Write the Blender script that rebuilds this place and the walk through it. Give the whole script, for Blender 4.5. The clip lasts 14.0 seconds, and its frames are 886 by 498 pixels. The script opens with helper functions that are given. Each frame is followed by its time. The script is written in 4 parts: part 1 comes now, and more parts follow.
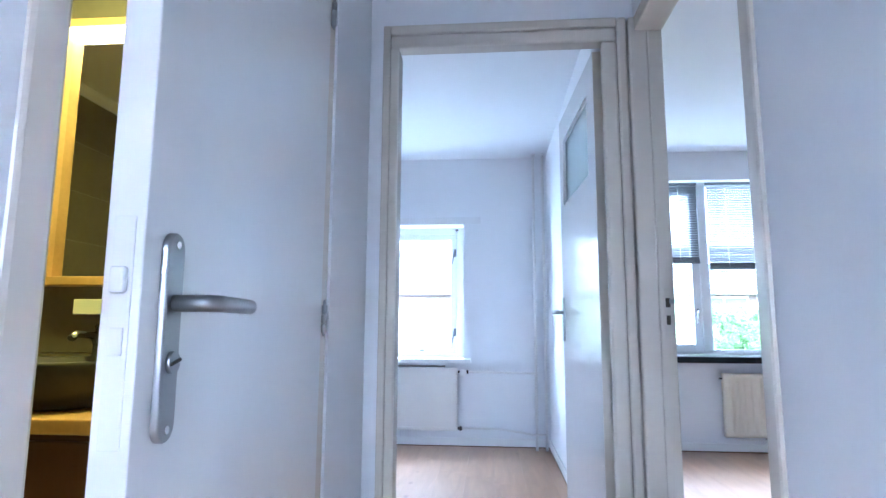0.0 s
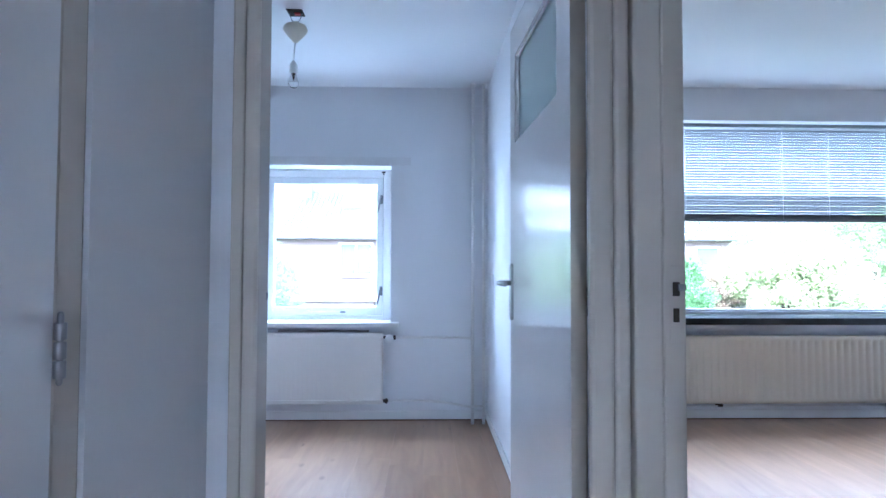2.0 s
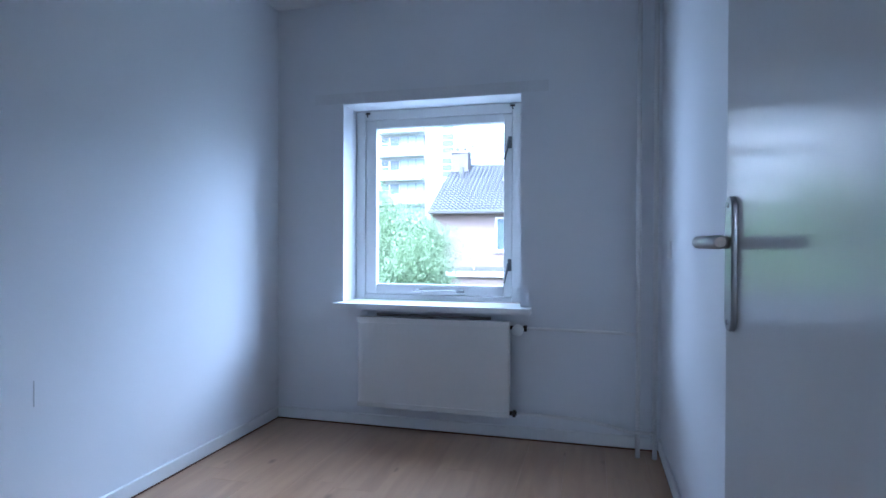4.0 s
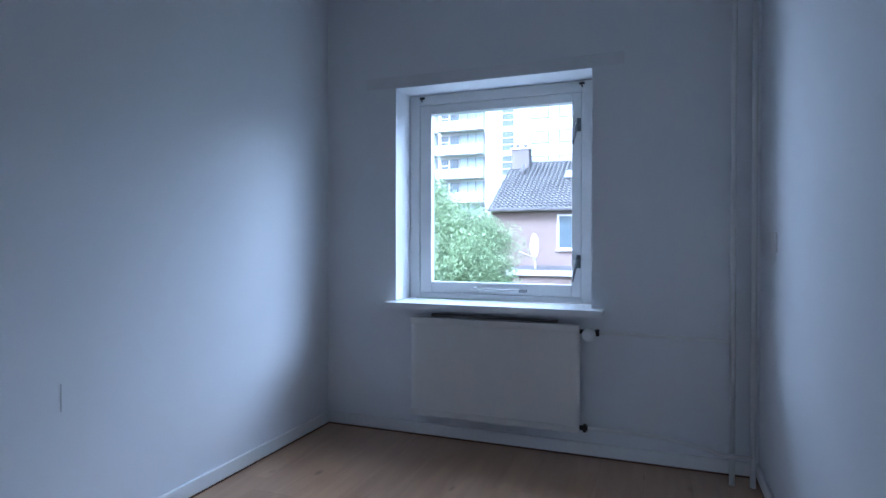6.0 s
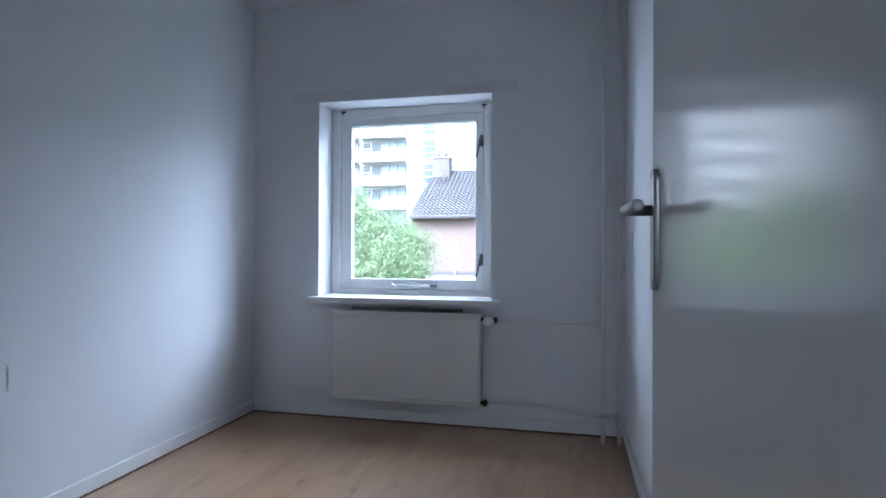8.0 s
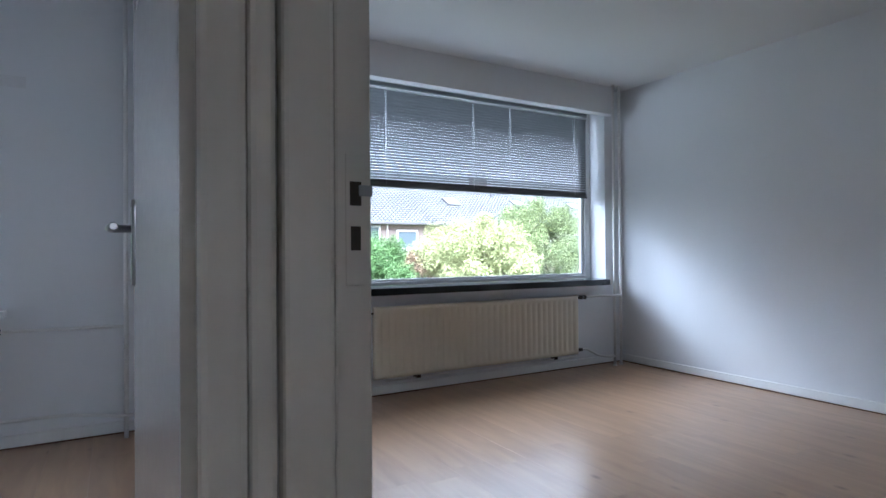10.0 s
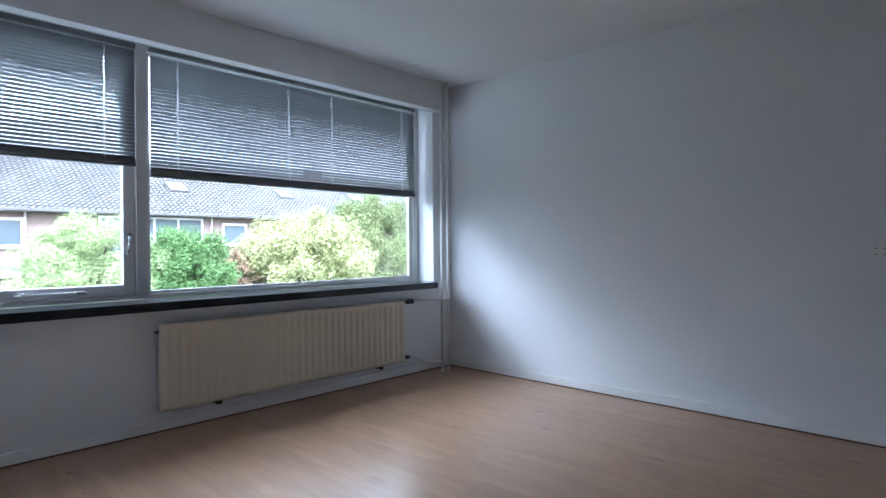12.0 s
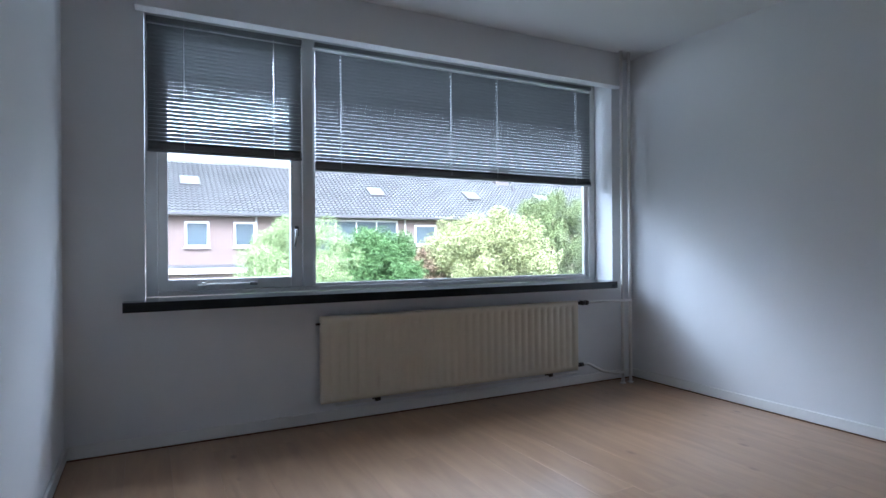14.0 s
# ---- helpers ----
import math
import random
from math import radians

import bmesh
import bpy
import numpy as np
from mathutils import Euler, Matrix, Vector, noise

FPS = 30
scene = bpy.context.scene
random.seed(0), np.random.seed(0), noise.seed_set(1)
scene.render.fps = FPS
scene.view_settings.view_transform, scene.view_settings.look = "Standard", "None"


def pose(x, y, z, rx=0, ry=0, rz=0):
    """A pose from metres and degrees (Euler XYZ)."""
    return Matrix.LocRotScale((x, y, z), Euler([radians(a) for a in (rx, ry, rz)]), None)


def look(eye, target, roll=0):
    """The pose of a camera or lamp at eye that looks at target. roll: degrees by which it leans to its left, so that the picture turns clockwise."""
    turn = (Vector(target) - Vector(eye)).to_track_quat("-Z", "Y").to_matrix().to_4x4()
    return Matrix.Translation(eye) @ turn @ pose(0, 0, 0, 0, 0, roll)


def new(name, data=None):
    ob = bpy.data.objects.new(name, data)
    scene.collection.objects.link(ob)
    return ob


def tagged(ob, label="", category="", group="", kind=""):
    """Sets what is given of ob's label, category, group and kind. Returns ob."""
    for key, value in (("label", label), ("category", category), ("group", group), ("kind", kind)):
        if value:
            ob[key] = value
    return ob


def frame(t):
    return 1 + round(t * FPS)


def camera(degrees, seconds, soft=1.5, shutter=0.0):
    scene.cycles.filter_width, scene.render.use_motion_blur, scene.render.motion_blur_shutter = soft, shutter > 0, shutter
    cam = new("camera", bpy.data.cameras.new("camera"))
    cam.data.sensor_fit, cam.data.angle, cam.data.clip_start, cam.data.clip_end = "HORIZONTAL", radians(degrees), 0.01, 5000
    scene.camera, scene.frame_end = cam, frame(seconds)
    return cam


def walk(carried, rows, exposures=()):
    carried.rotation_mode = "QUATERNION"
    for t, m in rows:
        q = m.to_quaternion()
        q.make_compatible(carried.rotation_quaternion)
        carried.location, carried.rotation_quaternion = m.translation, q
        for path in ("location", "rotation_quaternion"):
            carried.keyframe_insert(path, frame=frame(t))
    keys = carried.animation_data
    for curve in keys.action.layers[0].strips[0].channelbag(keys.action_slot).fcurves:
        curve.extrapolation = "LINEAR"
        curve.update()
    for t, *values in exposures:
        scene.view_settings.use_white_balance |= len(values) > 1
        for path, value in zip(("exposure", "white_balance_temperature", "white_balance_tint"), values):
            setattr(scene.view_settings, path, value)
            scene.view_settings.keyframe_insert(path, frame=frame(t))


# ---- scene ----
cam = camera(76.1, 14.0)
PATH = [
    (0, (1.715, -0.129, 1.004), (1.549, 1.846, 1.272), 0.3),
    (0.5, (1.676, -0.079, 0.991), (1.608, 1.905, 1.234), 0.3),
    (1, (1.71, 0.12, 1.031), (1.696, 2.11, 1.229), 0.4),
    (1.5, (1.73, 0.332, 1.081), (1.763, 2.328, 1.209), 0.2),
    (2, (1.754, 0.564, 1.124), (1.81, 2.562, 1.192), 0.2),
    (2.5, (1.801, 0.848, 1.124), (1.845, 2.848, 1.13), 0.2),
    (3, (1.839, 1.189, 1.117), (1.734, 3.187, 1.106), 0.2),
    (3.5, (1.847, 1.496, 1.094), (1.57, 3.476, 1.08), 0.2),
    (4, (1.859, 1.701, 1.066), (1.351, 3.635, 1.049), 0.2),
    (4.2, (1.856, 1.753, 1.047), (1.235, 3.654, 1.03), 0.4),
    (6.3, (1.781, 1.976, 1.04), (1.069, 3.846, 1.02), 0.1),
    (6.5, (1.8, 1.975, 1.022), (1.091, 3.845, 1.015), 0.3),
    (7, (1.905, 1.918, 1.023), (1.216, 3.795, 1.015), 0.2),
    (7.5, (1.929, 1.812, 1.012), (1.315, 3.715, 1.012), 0.2),
    (8, (1.931, 1.632, 1.0), (1.484, 3.581, 1.005), 0.2),
    (8.5, (1.936, 1.407, 0.984), (1.866, 3.406, 1.0), 0.2),
    (9, (1.923, 1.169, 0.994), (2.286, 3.135, 1.012), 0.2),
    (9.2, (1.947, 1.095, 0.976), (2.456, 3.029, 1.0), 0.0),
    (11.3, (2.161, 1.176, 1.068), (3.597, 2.568, 1.063), -0.4),
    (11.5, (2.211, 1.207, 1.054), (3.661, 2.584, 1.054), -0.5),
    (12, (2.362, 1.328, 1.07), (3.811, 2.706, 1.06), -0.4),
    (12.5, (2.498, 1.418, 1.043), (3.891, 2.854, 1.046), -0.7),
    (13, (2.611, 1.478, 1.013), (3.829, 3.064, 1.022), -0.8),
    (13.5, (2.675, 1.504, 1.024), (3.716, 3.212, 1.023), -0.6),
    (14, (2.712, 1.533, 1.017), (3.637, 3.306, 1.016), -0.4),
]
EXPOSURES = [(0, 2.97, 4600, 12), (1.0, 2.7, 4600, 12), (2.0, 2.27, 4550, 12), (3.0, 1.55, 4550, 12), (4.0, 1.10, 4550, 12), (6.5, 0.57, 4750, 12), (7.5, 0.68, 4950, 12), (9.0, 1.12, 5300, 12), (11.5, 1.12, 5200, 11), (12.5, 0.92, 5200, 11), (14, 0.80, 5200, 11)]
walk(cam, [(t, look(eye, target, roll)) for t, eye, target, roll in PATH], EXPOSURES)

# ---------------------------------------------------------------- world and light
world = bpy.data.worlds.new("overcast_sky")
scene.world = world
world.use_nodes = True
wn = world.node_tree.nodes
sky = wn.new("ShaderNodeTexSky")
sky.sky_type, sky.sun_disc = "NISHITA", False
sky.sun_elevation, sky.sun_rotation = radians(42), radians(200)
sky.air_density, sky.dust_density, sky.ozone_density = 1.0, 6.0, 1.0
cloud = wn.new("ShaderNodeHueSaturation")  # cloud cover: little colour, brighter than a clear sky
cloud.inputs["Saturation"].default_value, cloud.inputs["Value"].default_value = 0.25, 2.65
world.node_tree.links.new(sky.outputs[0], cloud.inputs["Color"])
world.node_tree.links.new(cloud.outputs[0], wn["Background"].inputs[0])
wn["Background"].inputs[1].default_value = 0.15

sun_data = bpy.data.lights.new("sun", "SUN")
sun_data.energy, sun_data.angle, sun_data.color = 1.6, radians(15), (1.0, 0.97, 0.93)
sun = new("sun", sun_data)
sun.matrix_world = look((0, -20, 30), (3, 10, 0))



def sky_lamp(name, eye, target, w, h, watts):
    """Added stand-in for skylight at a window: a panel outside, beside the opening, that faces into the room."""
    d = bpy.data.lights.new(name, "AREA")
    d.shape, d.size, d.size_y, d.energy, d.color = "RECTANGLE", w, h, watts, (0.88, 0.95, 1.0)
    ob = new(name, d)
    ob.matrix_world = look(eye, target)


sky_lamp("small_window_skylight", (0.95, 6.2, 3.0), (0.95, 4.0, 0.6), 2.0, 1.2, 37)
sky_lamp("small_window_groundlight", (0.95, 5.75, 0.15), (0.95, 4.2, 1.6), 1.8, 0.7, 5)
sky_lamp("small_window_sidelight", (3.2, 7.0, 2.5), (0.6, 4.6, 1.1), 1.8, 0.8, 35)
sky_lamp("small_window_sidelight", (-0.9, 6.4, 1.6), (1.5, 4.4, 1.0), 0.9, 1.0, 22)
sky_lamp("large_window_skylight", (5.6, 8.2, 3.65), (5.6, 4.0, 3.45), 8.4, 3.0, 125)
sky_lamp("large_window_high_skylight", (4.9, 7.9, 5.0), (4.6, 4.6, 1.0), 4.4, 3.0, 185)
sky_lamp("large_window_sidelight", (1.9, 8.0, 3.6), (5.6, 4.4, 0.4), 1.8, 1.1, 92)
sky_lamp("large_window_sidelight", (8.4, 6.0, 1.15), (4.0, 3.6, 0.9), 1.2, 1.0, 16)
# fill lamp added behind the landing; no window is known there
sky_lamp("landing_fill_light", (1.71, -3.05, 1.6), (1.71, 1.0, 0.9), 0.8, 1.1, 0.5)

bath_data = bpy.data.lights.new("bathroom_lamp", "AREA")
bath_data.energy, bath_data.size, bath_data.color = 4.0, 0.3, (1.0, 0.78, 0.12)
bath = new("bathroom_lamp", bath_data)
bath.matrix_world = look((0.35, 1.2, 2.3), (0.3, 1.5, 0.6))

# ---------------------------------------------------------------- materials


def material(name, base, rough=0.5, metal=0.0, vary=0.06, scale=3.0, fine=60.0, bump=0.02, coat=0.0, dirt=None, spec=0.5, random_tone=0.0):
    """A painted or solid surface: base colour with a broad and a fine variation, roughness variation and fine relief."""
    m = bpy.data.materials.new(name)
    m.use_nodes = True
    nt = m.node_tree
    n, l = nt.nodes, nt.links
    b = n["Principled BSDF"]
    tc = n.new("ShaderNodeTexCoord")
    big, small = n.new("ShaderNodeTexNoise"), n.new("ShaderNodeTexNoise")
    big.inputs["Scale"].default_value, small.inputs["Scale"].default_value = scale, fine
    big.inputs["Detail"].default_value, small.inputs["Detail"].default_value = 4, 3
    for k in (big, small):
        l.new(tc.outputs["Object"], k.inputs["Vector"])
    mix = n.new("ShaderNodeMath")
    mix.operation = "MULTIPLY_ADD"
    mix.inputs[1].default_value = 0.35
    l.new(small.outputs["Fac"], mix.inputs[0])
    l.new(big.outputs["Fac"], mix.inputs[2])
    ramp = n.new("ShaderNodeMapRange")
    ramp.inputs[1].default_value, ramp.inputs[2].default_value = 0.4, 0.95
    ramp.inputs[3].default_value, ramp.inputs[4].default_value = 1 - vary, 1 + vary
    l.new(mix.outputs[0], ramp.inputs[0])
    scaled = n.new("ShaderNodeVectorMath")
    scaled.operation = "SCALE"
    scaled.inputs[0].default_value = base
    value = ramp.outputs[0]
    if random_tone:
        info, tone, mul = n.new("ShaderNodeObjectInfo"), n.new("ShaderNodeMapRange"), n.new("ShaderNodeMath")
        tone.inputs[3].default_value, tone.inputs[4].default_value = 1 - random_tone, 1 + random_tone
        mul.operation = "MULTIPLY"
        l.new(info.outputs["Random"], tone.inputs[0])
        l.new(tone.outputs[0], mul.inputs[0])
        l.new(value, mul.inputs[1])
        value = mul.outputs[0]
    l.new(value, scaled.inputs["Scale"])
    l.new(scaled.outputs[0], b.inputs["Base Color"])
    rr = n.new("ShaderNodeMapRange")
    rr.inputs[3].default_value, rr.inputs[4].default_value = max(0.02, rough - 0.02), min(1, rough + 0.02)
    l.new(small.outputs["Fac"], rr.inputs[0])
    l.new(rr.outputs[0], b.inputs["Roughness"])
    b.inputs["Metallic"].default_value = metal
    b.inputs["Coat Weight"].default_value = coat
    b.inputs["Specular IOR Level"].default_value = spec
    if bump:
        bp = n.new("ShaderNodeBump")
        bp.inputs["Strength"].default_value, bp.inputs["Distance"].default_value = 0.5, bump * 0.05
        l.new(mix.outputs[0], bp.inputs["Height"])
        l.new(bp.outputs[0], b.inputs["Normal"])
    return m


def laminate_material():
    """Oak laminate: streaks along the plank, knots, and a tone of its own for each plank."""
    m = bpy.data.materials.new("oak_laminate")
    m.use_nodes = True
    nt = m.node_tree
    n, l = nt.nodes, nt.links
    b = n["Principled BSDF"]
    tc, info = n.new("ShaderNodeTexCoord"), n.new("ShaderNodeObjectInfo")
    shift = n.new("ShaderNodeVectorMath")
    shift.operation = "MULTIPLY_ADD"
    shift.inputs[1].default_value = (37.0, 53.0, 11.0)
    l.new(info.outputs["Random"], shift.inputs[0])
    l.new(tc.outputs["Object"], shift.inputs[2])
    stretch = n.new("ShaderNodeMapping")
    stretch.inputs["Scale"].default_value = (8.0, 1.0, 1.0)
    l.new(shift.outputs[0], stretch.inputs["Vector"])
    grain = n.new("ShaderNodeTexNoise")
    grain.inputs["Scale"].default_value, grain.inputs["Detail"].default_value, grain.inputs["Distortion"].default_value = 2.0, 6, 0.6
    l.new(stretch.outputs[0], grain.inputs["Vector"])
    fine_map = n.new("ShaderNodeMapping")
    fine_map.inputs["Scale"].default_value = (120.0, 5.0, 1.0)
    l.new(shift.outputs[0], fine_map.inputs["Vector"])
    fine = n.new("ShaderNodeTexNoise")
    fine.inputs["Scale"].default_value, fine.inputs["Detail"].default_value = 1.5, 4
    l.new(fine_map.outputs[0], fine.inputs["Vector"])
    knot_map = n.new("ShaderNodeMapping")
    knot_map.inputs["Scale"].default_value = (7.0, 3.6, 1.0)
    l.new(shift.outputs[0], knot_map.inputs["Vector"])
    knot = n.new("ShaderNodeTexVoronoi")
    knot.inputs["Scale"].default_value = 0.9
    l.new(knot_map.outputs[0], knot.inputs["Vector"])
    knots = n.new("ShaderNodeMapRange")
    knots.inputs[1].default_value, knots.inputs[2].default_value = 0.01, 0.13
    knots.inputs[3].default_value, knots.inputs[4].default_value = 1.0, 0.0
    l.new(knot.outputs["Distance"], knots.inputs[0])
    ramp = n.new("ShaderNodeValToRGB")
    ramp.color_ramp.elements[0].position, ramp.color_ramp.elements[0].color = 0.3, (0.37, 0.225, 0.128, 1)
    ramp.color_ramp.elements[1].position, ramp.color_ramp.elements[1].color = 0.7, (0.485, 0.305, 0.178, 1)
    l.new(grain.outputs["Fac"], ramp.inputs[0])
    mixk = n.new("ShaderNodeMix")
    mixk.data_type = "RGBA"
    l.new(knots.outputs[0], mixk.inputs["Factor"])
    l.new(ramp.outputs[0], mixk.inputs["A"])
    mixk.inputs["B"].default_value = (0.20, 0.11, 0.062, 1)
    tone, add = n.new("ShaderNodeMapRange"), n.new("ShaderNodeMath")
    tone.inputs[3].default_value, tone.inputs[4].default_value = 0.91, 1.0
    l.new(info.outputs["Random"], tone.inputs[0])
    add.operation = "MULTIPLY_ADD"
    add.inputs[1].default_value = 0.025
    l.new(fine.outputs["Fac"], add.inputs[0])
    l.new(tone.outputs[0], add.inputs[2])
    sc = n.new("ShaderNodeVectorMath")
    sc.operation = "SCALE"
    l.new(mixk.outputs["Result"], sc.inputs[0])
    l.new(add.outputs[0], sc.inputs["Scale"])
    l.new(sc.outputs[0], b.inputs["Base Color"])
    b.inputs["Specular IOR Level"].default_value = 0.7
    rr = n.new("ShaderNodeMapRange")
    rr.inputs[3].default_value, rr.inputs[4].default_value = 0.27, 0.29
    l.new(fine.outputs["Fac"], rr.inputs[0])
    l.new(rr.outputs[0], b.inputs["Roughness"])
    bp = n.new("ShaderNodeBump")
    bp.inputs["Strength"].default_value, bp.inputs["Distance"].default_value = 0.03, 0.0004
    l.new(fine.outputs["Fac"], bp.inputs["Height"])
    l.new(bp.outputs[0], b.inputs["Normal"])
    return m


def brick_material(name, c1, c2, mortar):
    m = bpy.data.materials.new(name)
    m.use_nodes = True
    nt = m.node_tree
    n, l = nt.nodes, nt.links
    b = n["Principled BSDF"]
    tc, mp, br = n.new("ShaderNodeTexCoord"), n.new("ShaderNodeMapping"), n.new("ShaderNodeTexBrick")
    mp.inputs["Rotation"].default_value = (radians(90), 0, 0)
    br.inputs["Scale"].default_value = 1.0
    br.inputs["Brick Width"].default_value, br.inputs["Row Height"].default_value = 0.22, 0.065
    br.inputs["Mortar Size"].default_value = 0.006
    br.inputs["Color1"].default_value, br.inputs["Color2"].default_value, br.inputs["Mortar"].default_value = (*c1, 1), (*c2, 1), (*mortar, 1)
    l.new(tc.outputs["Object"], mp.inputs["Vector"])
    l.new(mp.outputs[0], br.inputs["Vector"])
    l.new(br.outputs["Color"], b.inputs["Base Color"])
    b.inputs["Roughness"].default_value = 0.9
    return m


def glass_material(name="window_glass", tint=(1, 1, 1), rough=0.0):
    m = bpy.data.materials.new(name)
    m.use_nodes = True
    b = m.node_tree.nodes["Principled BSDF"]
    b.inputs["Base Color"].default_value = (*tint, 1)
    b.inputs["Transmission Weight"].default_value = 1.0
    b.inputs["Roughness"].default_value = rough
    b.inputs["IOR"].default_value = 1.45
    return m


def leaf_material(name, c1, c2):
    m = bpy.data.materials.new(name)
    m.use_nodes = True
    nt = m.node_tree
    n, l = nt.nodes, nt.links
    b = n["Principled BSDF"]
    geo, ramp = n.new("ShaderNodeNewGeometry"), n.new("ShaderNodeValToRGB")
    ramp.color_ramp.elements[0].color, ramp.color_ramp.elements[1].color = (*c1, 1), (*c2, 1)
    l.new(geo.outputs["Random Per Island"], ramp.inputs[0])
    l.new(ramp.outputs[0], b.inputs["Base Color"])
    b.inputs["Roughness"].default_value = 0.6
    b.inputs["Transmission Weight"].default_value = 0.0
    return m


WALL = material("white_wall_paint", (0.76, 0.765, 0.775), 0.75, vary=0.025, scale=1.2, fine=140, bump=0.03)
CEIL = material("white_ceiling_paint", (0.77, 0.775, 0.78), 0.8, vary=0.02, scale=1.0, fine=120, bump=0.03)
GLOSS = material("white_gloss_paint", (0.77, 0.77, 0.755), 0.16, vary=0.02, scale=2.0, fine=35, bump=0.003, spec=0.5)
FRAME = material("off_white_frame_paint", (0.60, 0.55, 0.47), 0.22, vary=0.015, scale=2.0, fine=50, bump=0.001)
SASH = material("white_window_paint", (0.78, 0.78, 0.77), 0.3, vary=0.04, scale=4.0, fine=50, bump=0.01)
SASH2 = material("grey_white_window_paint", (0.66, 0.66, 0.65), 0.35, vary=0.05, scale=4.0, fine=50, bump=0.01)
RAD1 = material("cream_white_radiator_enamel", (0.72, 0.70, 0.66), 0.35, vary=0.03, scale=2.0, fine=40, bump=0.004)
RAD2 = material("cream_radiator_enamel", (0.70, 0.63, 0.50), 0.38, vary=0.05, scale=2.0, fine=40, bump=0.004)
PIPE = material("painted_pipe", (0.76, 0.75, 0.73), 0.4, vary=0.04, scale=5, fine=60, bump=0.01)
STONE = material("black_stone_sill", (0.018, 0.019, 0.022), 0.13, vary=0.3, scale=6, fine=120, bump=0.004)
STEEL = material("brushed_stainless_steel", (0.31, 0.31, 0.31), 0.32, 1.0, vary=0.06, scale=6, fine=160, bump=0.006)
DARKMETAL = material("dark_brass_fitting", (0.06, 0.05, 0.045), 0.4, 0.8, vary=0.1)
DULL = material("dull_zinc", (0.17, 0.17, 0.175), 0.4, 0.7, vary=0.1)
CHROME = material("chrome", (0.6, 0.6, 0.6), 0.15, 1.0, vary=0.03)
PLASTIC = material("white_plastic", (0.8, 0.8, 0.78), 0.4, vary=0.02)
# near-black for holes drawn as slabs, their shade put into the colour; plinth too
HOLE = material("dark_recess", (0.05, 0.04, 0.03), 0.9, vary=0.3)
SLAT = material("grey_aluminium_slat", (0.175, 0.18, 0.185), 0.5, 0.1, vary=0.04)
RAIL = material("dark_grey_blind_rail", (0.16, 0.165, 0.17), 0.45, 0.2, vary=0.05)
CORD = material("white_cord", (0.8, 0.8, 0.8), 0.8)
FLOORWOOD = laminate_material()
SUBFLOOR = material("dark_floor_joint", (0.06, 0.035, 0.02), 0.8)
THRESH = material("brown_skirting_gap", (0.12, 0.06, 0.035), 0.7)
GLASS = glass_material()
FROST = glass_material("frosted_green_glass", (0.78, 0.9, 0.88), 0.35)
TILEG = material("grey_bathroom_tile", (0.15, 0.135, 0.11), 0.35, vary=0.15, scale=2.5, fine=40, bump=0.01, random_tone=0.06)
GROUT = material("tile_grout", (0.3, 0.28, 0.25), 0.9)
OAK = material("oiled_wood", (0.50, 0.31, 0.09), 0.45, vary=0.2, scale=6, fine=60, bump=0.02)
DARKWOOD = material("dark_brown_cabinet", (0.10, 0.045, 0.022), 0.5, vary=0.2, scale=4, fine=60, bump=0.02)
BASIN = material("black_stone_basin", (0.02, 0.018, 0.018), 0.4, vary=0.3, scale=8, fine=90, bump=0.03)
MIRROR = material("mirror_silver", (0.8, 0.8, 0.8), 0.02, 1.0, vary=0.0, bump=0)
CABLE = material("coiled_grey_cable", (0.22, 0.2, 0.18), 0.6, vary=0.2)
RED = material("red_terminal", (0.4, 0.03, 0.03), 0.5)

# ---------------------------------------------------------------- building blocks


def box(bm, a, b, bevel=0.0, seg=2):
    """An axis-aligned block between two corners, with rounded edges if bevel is given."""
    c = [(a[i] + b[i]) / 2 for i in range(3)]
    s = [abs(b[i] - a[i]) for i in range(3)]
    r = bmesh.ops.create_cube(bm, size=1.0, matrix=Matrix.Translation(c) @ Matrix.Diagonal((*s, 1)))
    if bevel:
        edges = {e for v in r["verts"] for e in v.link_edges}
        bmesh.ops.bevel(bm, geom=list(edges), offset=min(bevel, min(s) * 0.45), segments=seg, affect="EDGES", profile=0.5)
    return bm


def blk(a, b, bevel=0.0, seg=2):
    return box(bmesh.new(), a, b, bevel, seg)


def tube(bm, points, r, sides=12, closed=True):
    """A round bar along a line of points, with mitred joints."""
    pts = [Vector(p) for p in points]
    rings = []
    up = None
    for i, p in enumerate(pts):
        d0 = (p - pts[i - 1]).normalized() if i else (pts[1] - p).normalized()
        d1 = (pts[i + 1] - p).normalized() if i < len(pts) - 1 else d0
        d = (d0 + d1).normalized()
        if up is None:
            up = d.orthogonal().normalized()
        u = (up - d * up.dot(d)).normalized()
        up = u
        w = d.cross(u)
        k = 1 / max(0.4, d.dot(d0))
        rr = r[i] if isinstance(r, (list, tuple)) else r
        rings.append([bm.verts.new(p + (u * math.cos(a) + w * math.sin(a)) * rr * (k if i and i < len(pts) - 1 else 1)) for a in (2 * math.pi * j / sides for j in range(sides))])
    for q, s in zip(rings, rings[1:]):
        for j in range(sides):
            f = bm.faces.new((q[j], q[(j + 1) % sides], s[(j + 1) % sides], s[j]))
            f.smooth = True
    if closed:
        bm.faces.new(rings[0][::-1])
        bm.faces.new(rings[-1])
    return bm


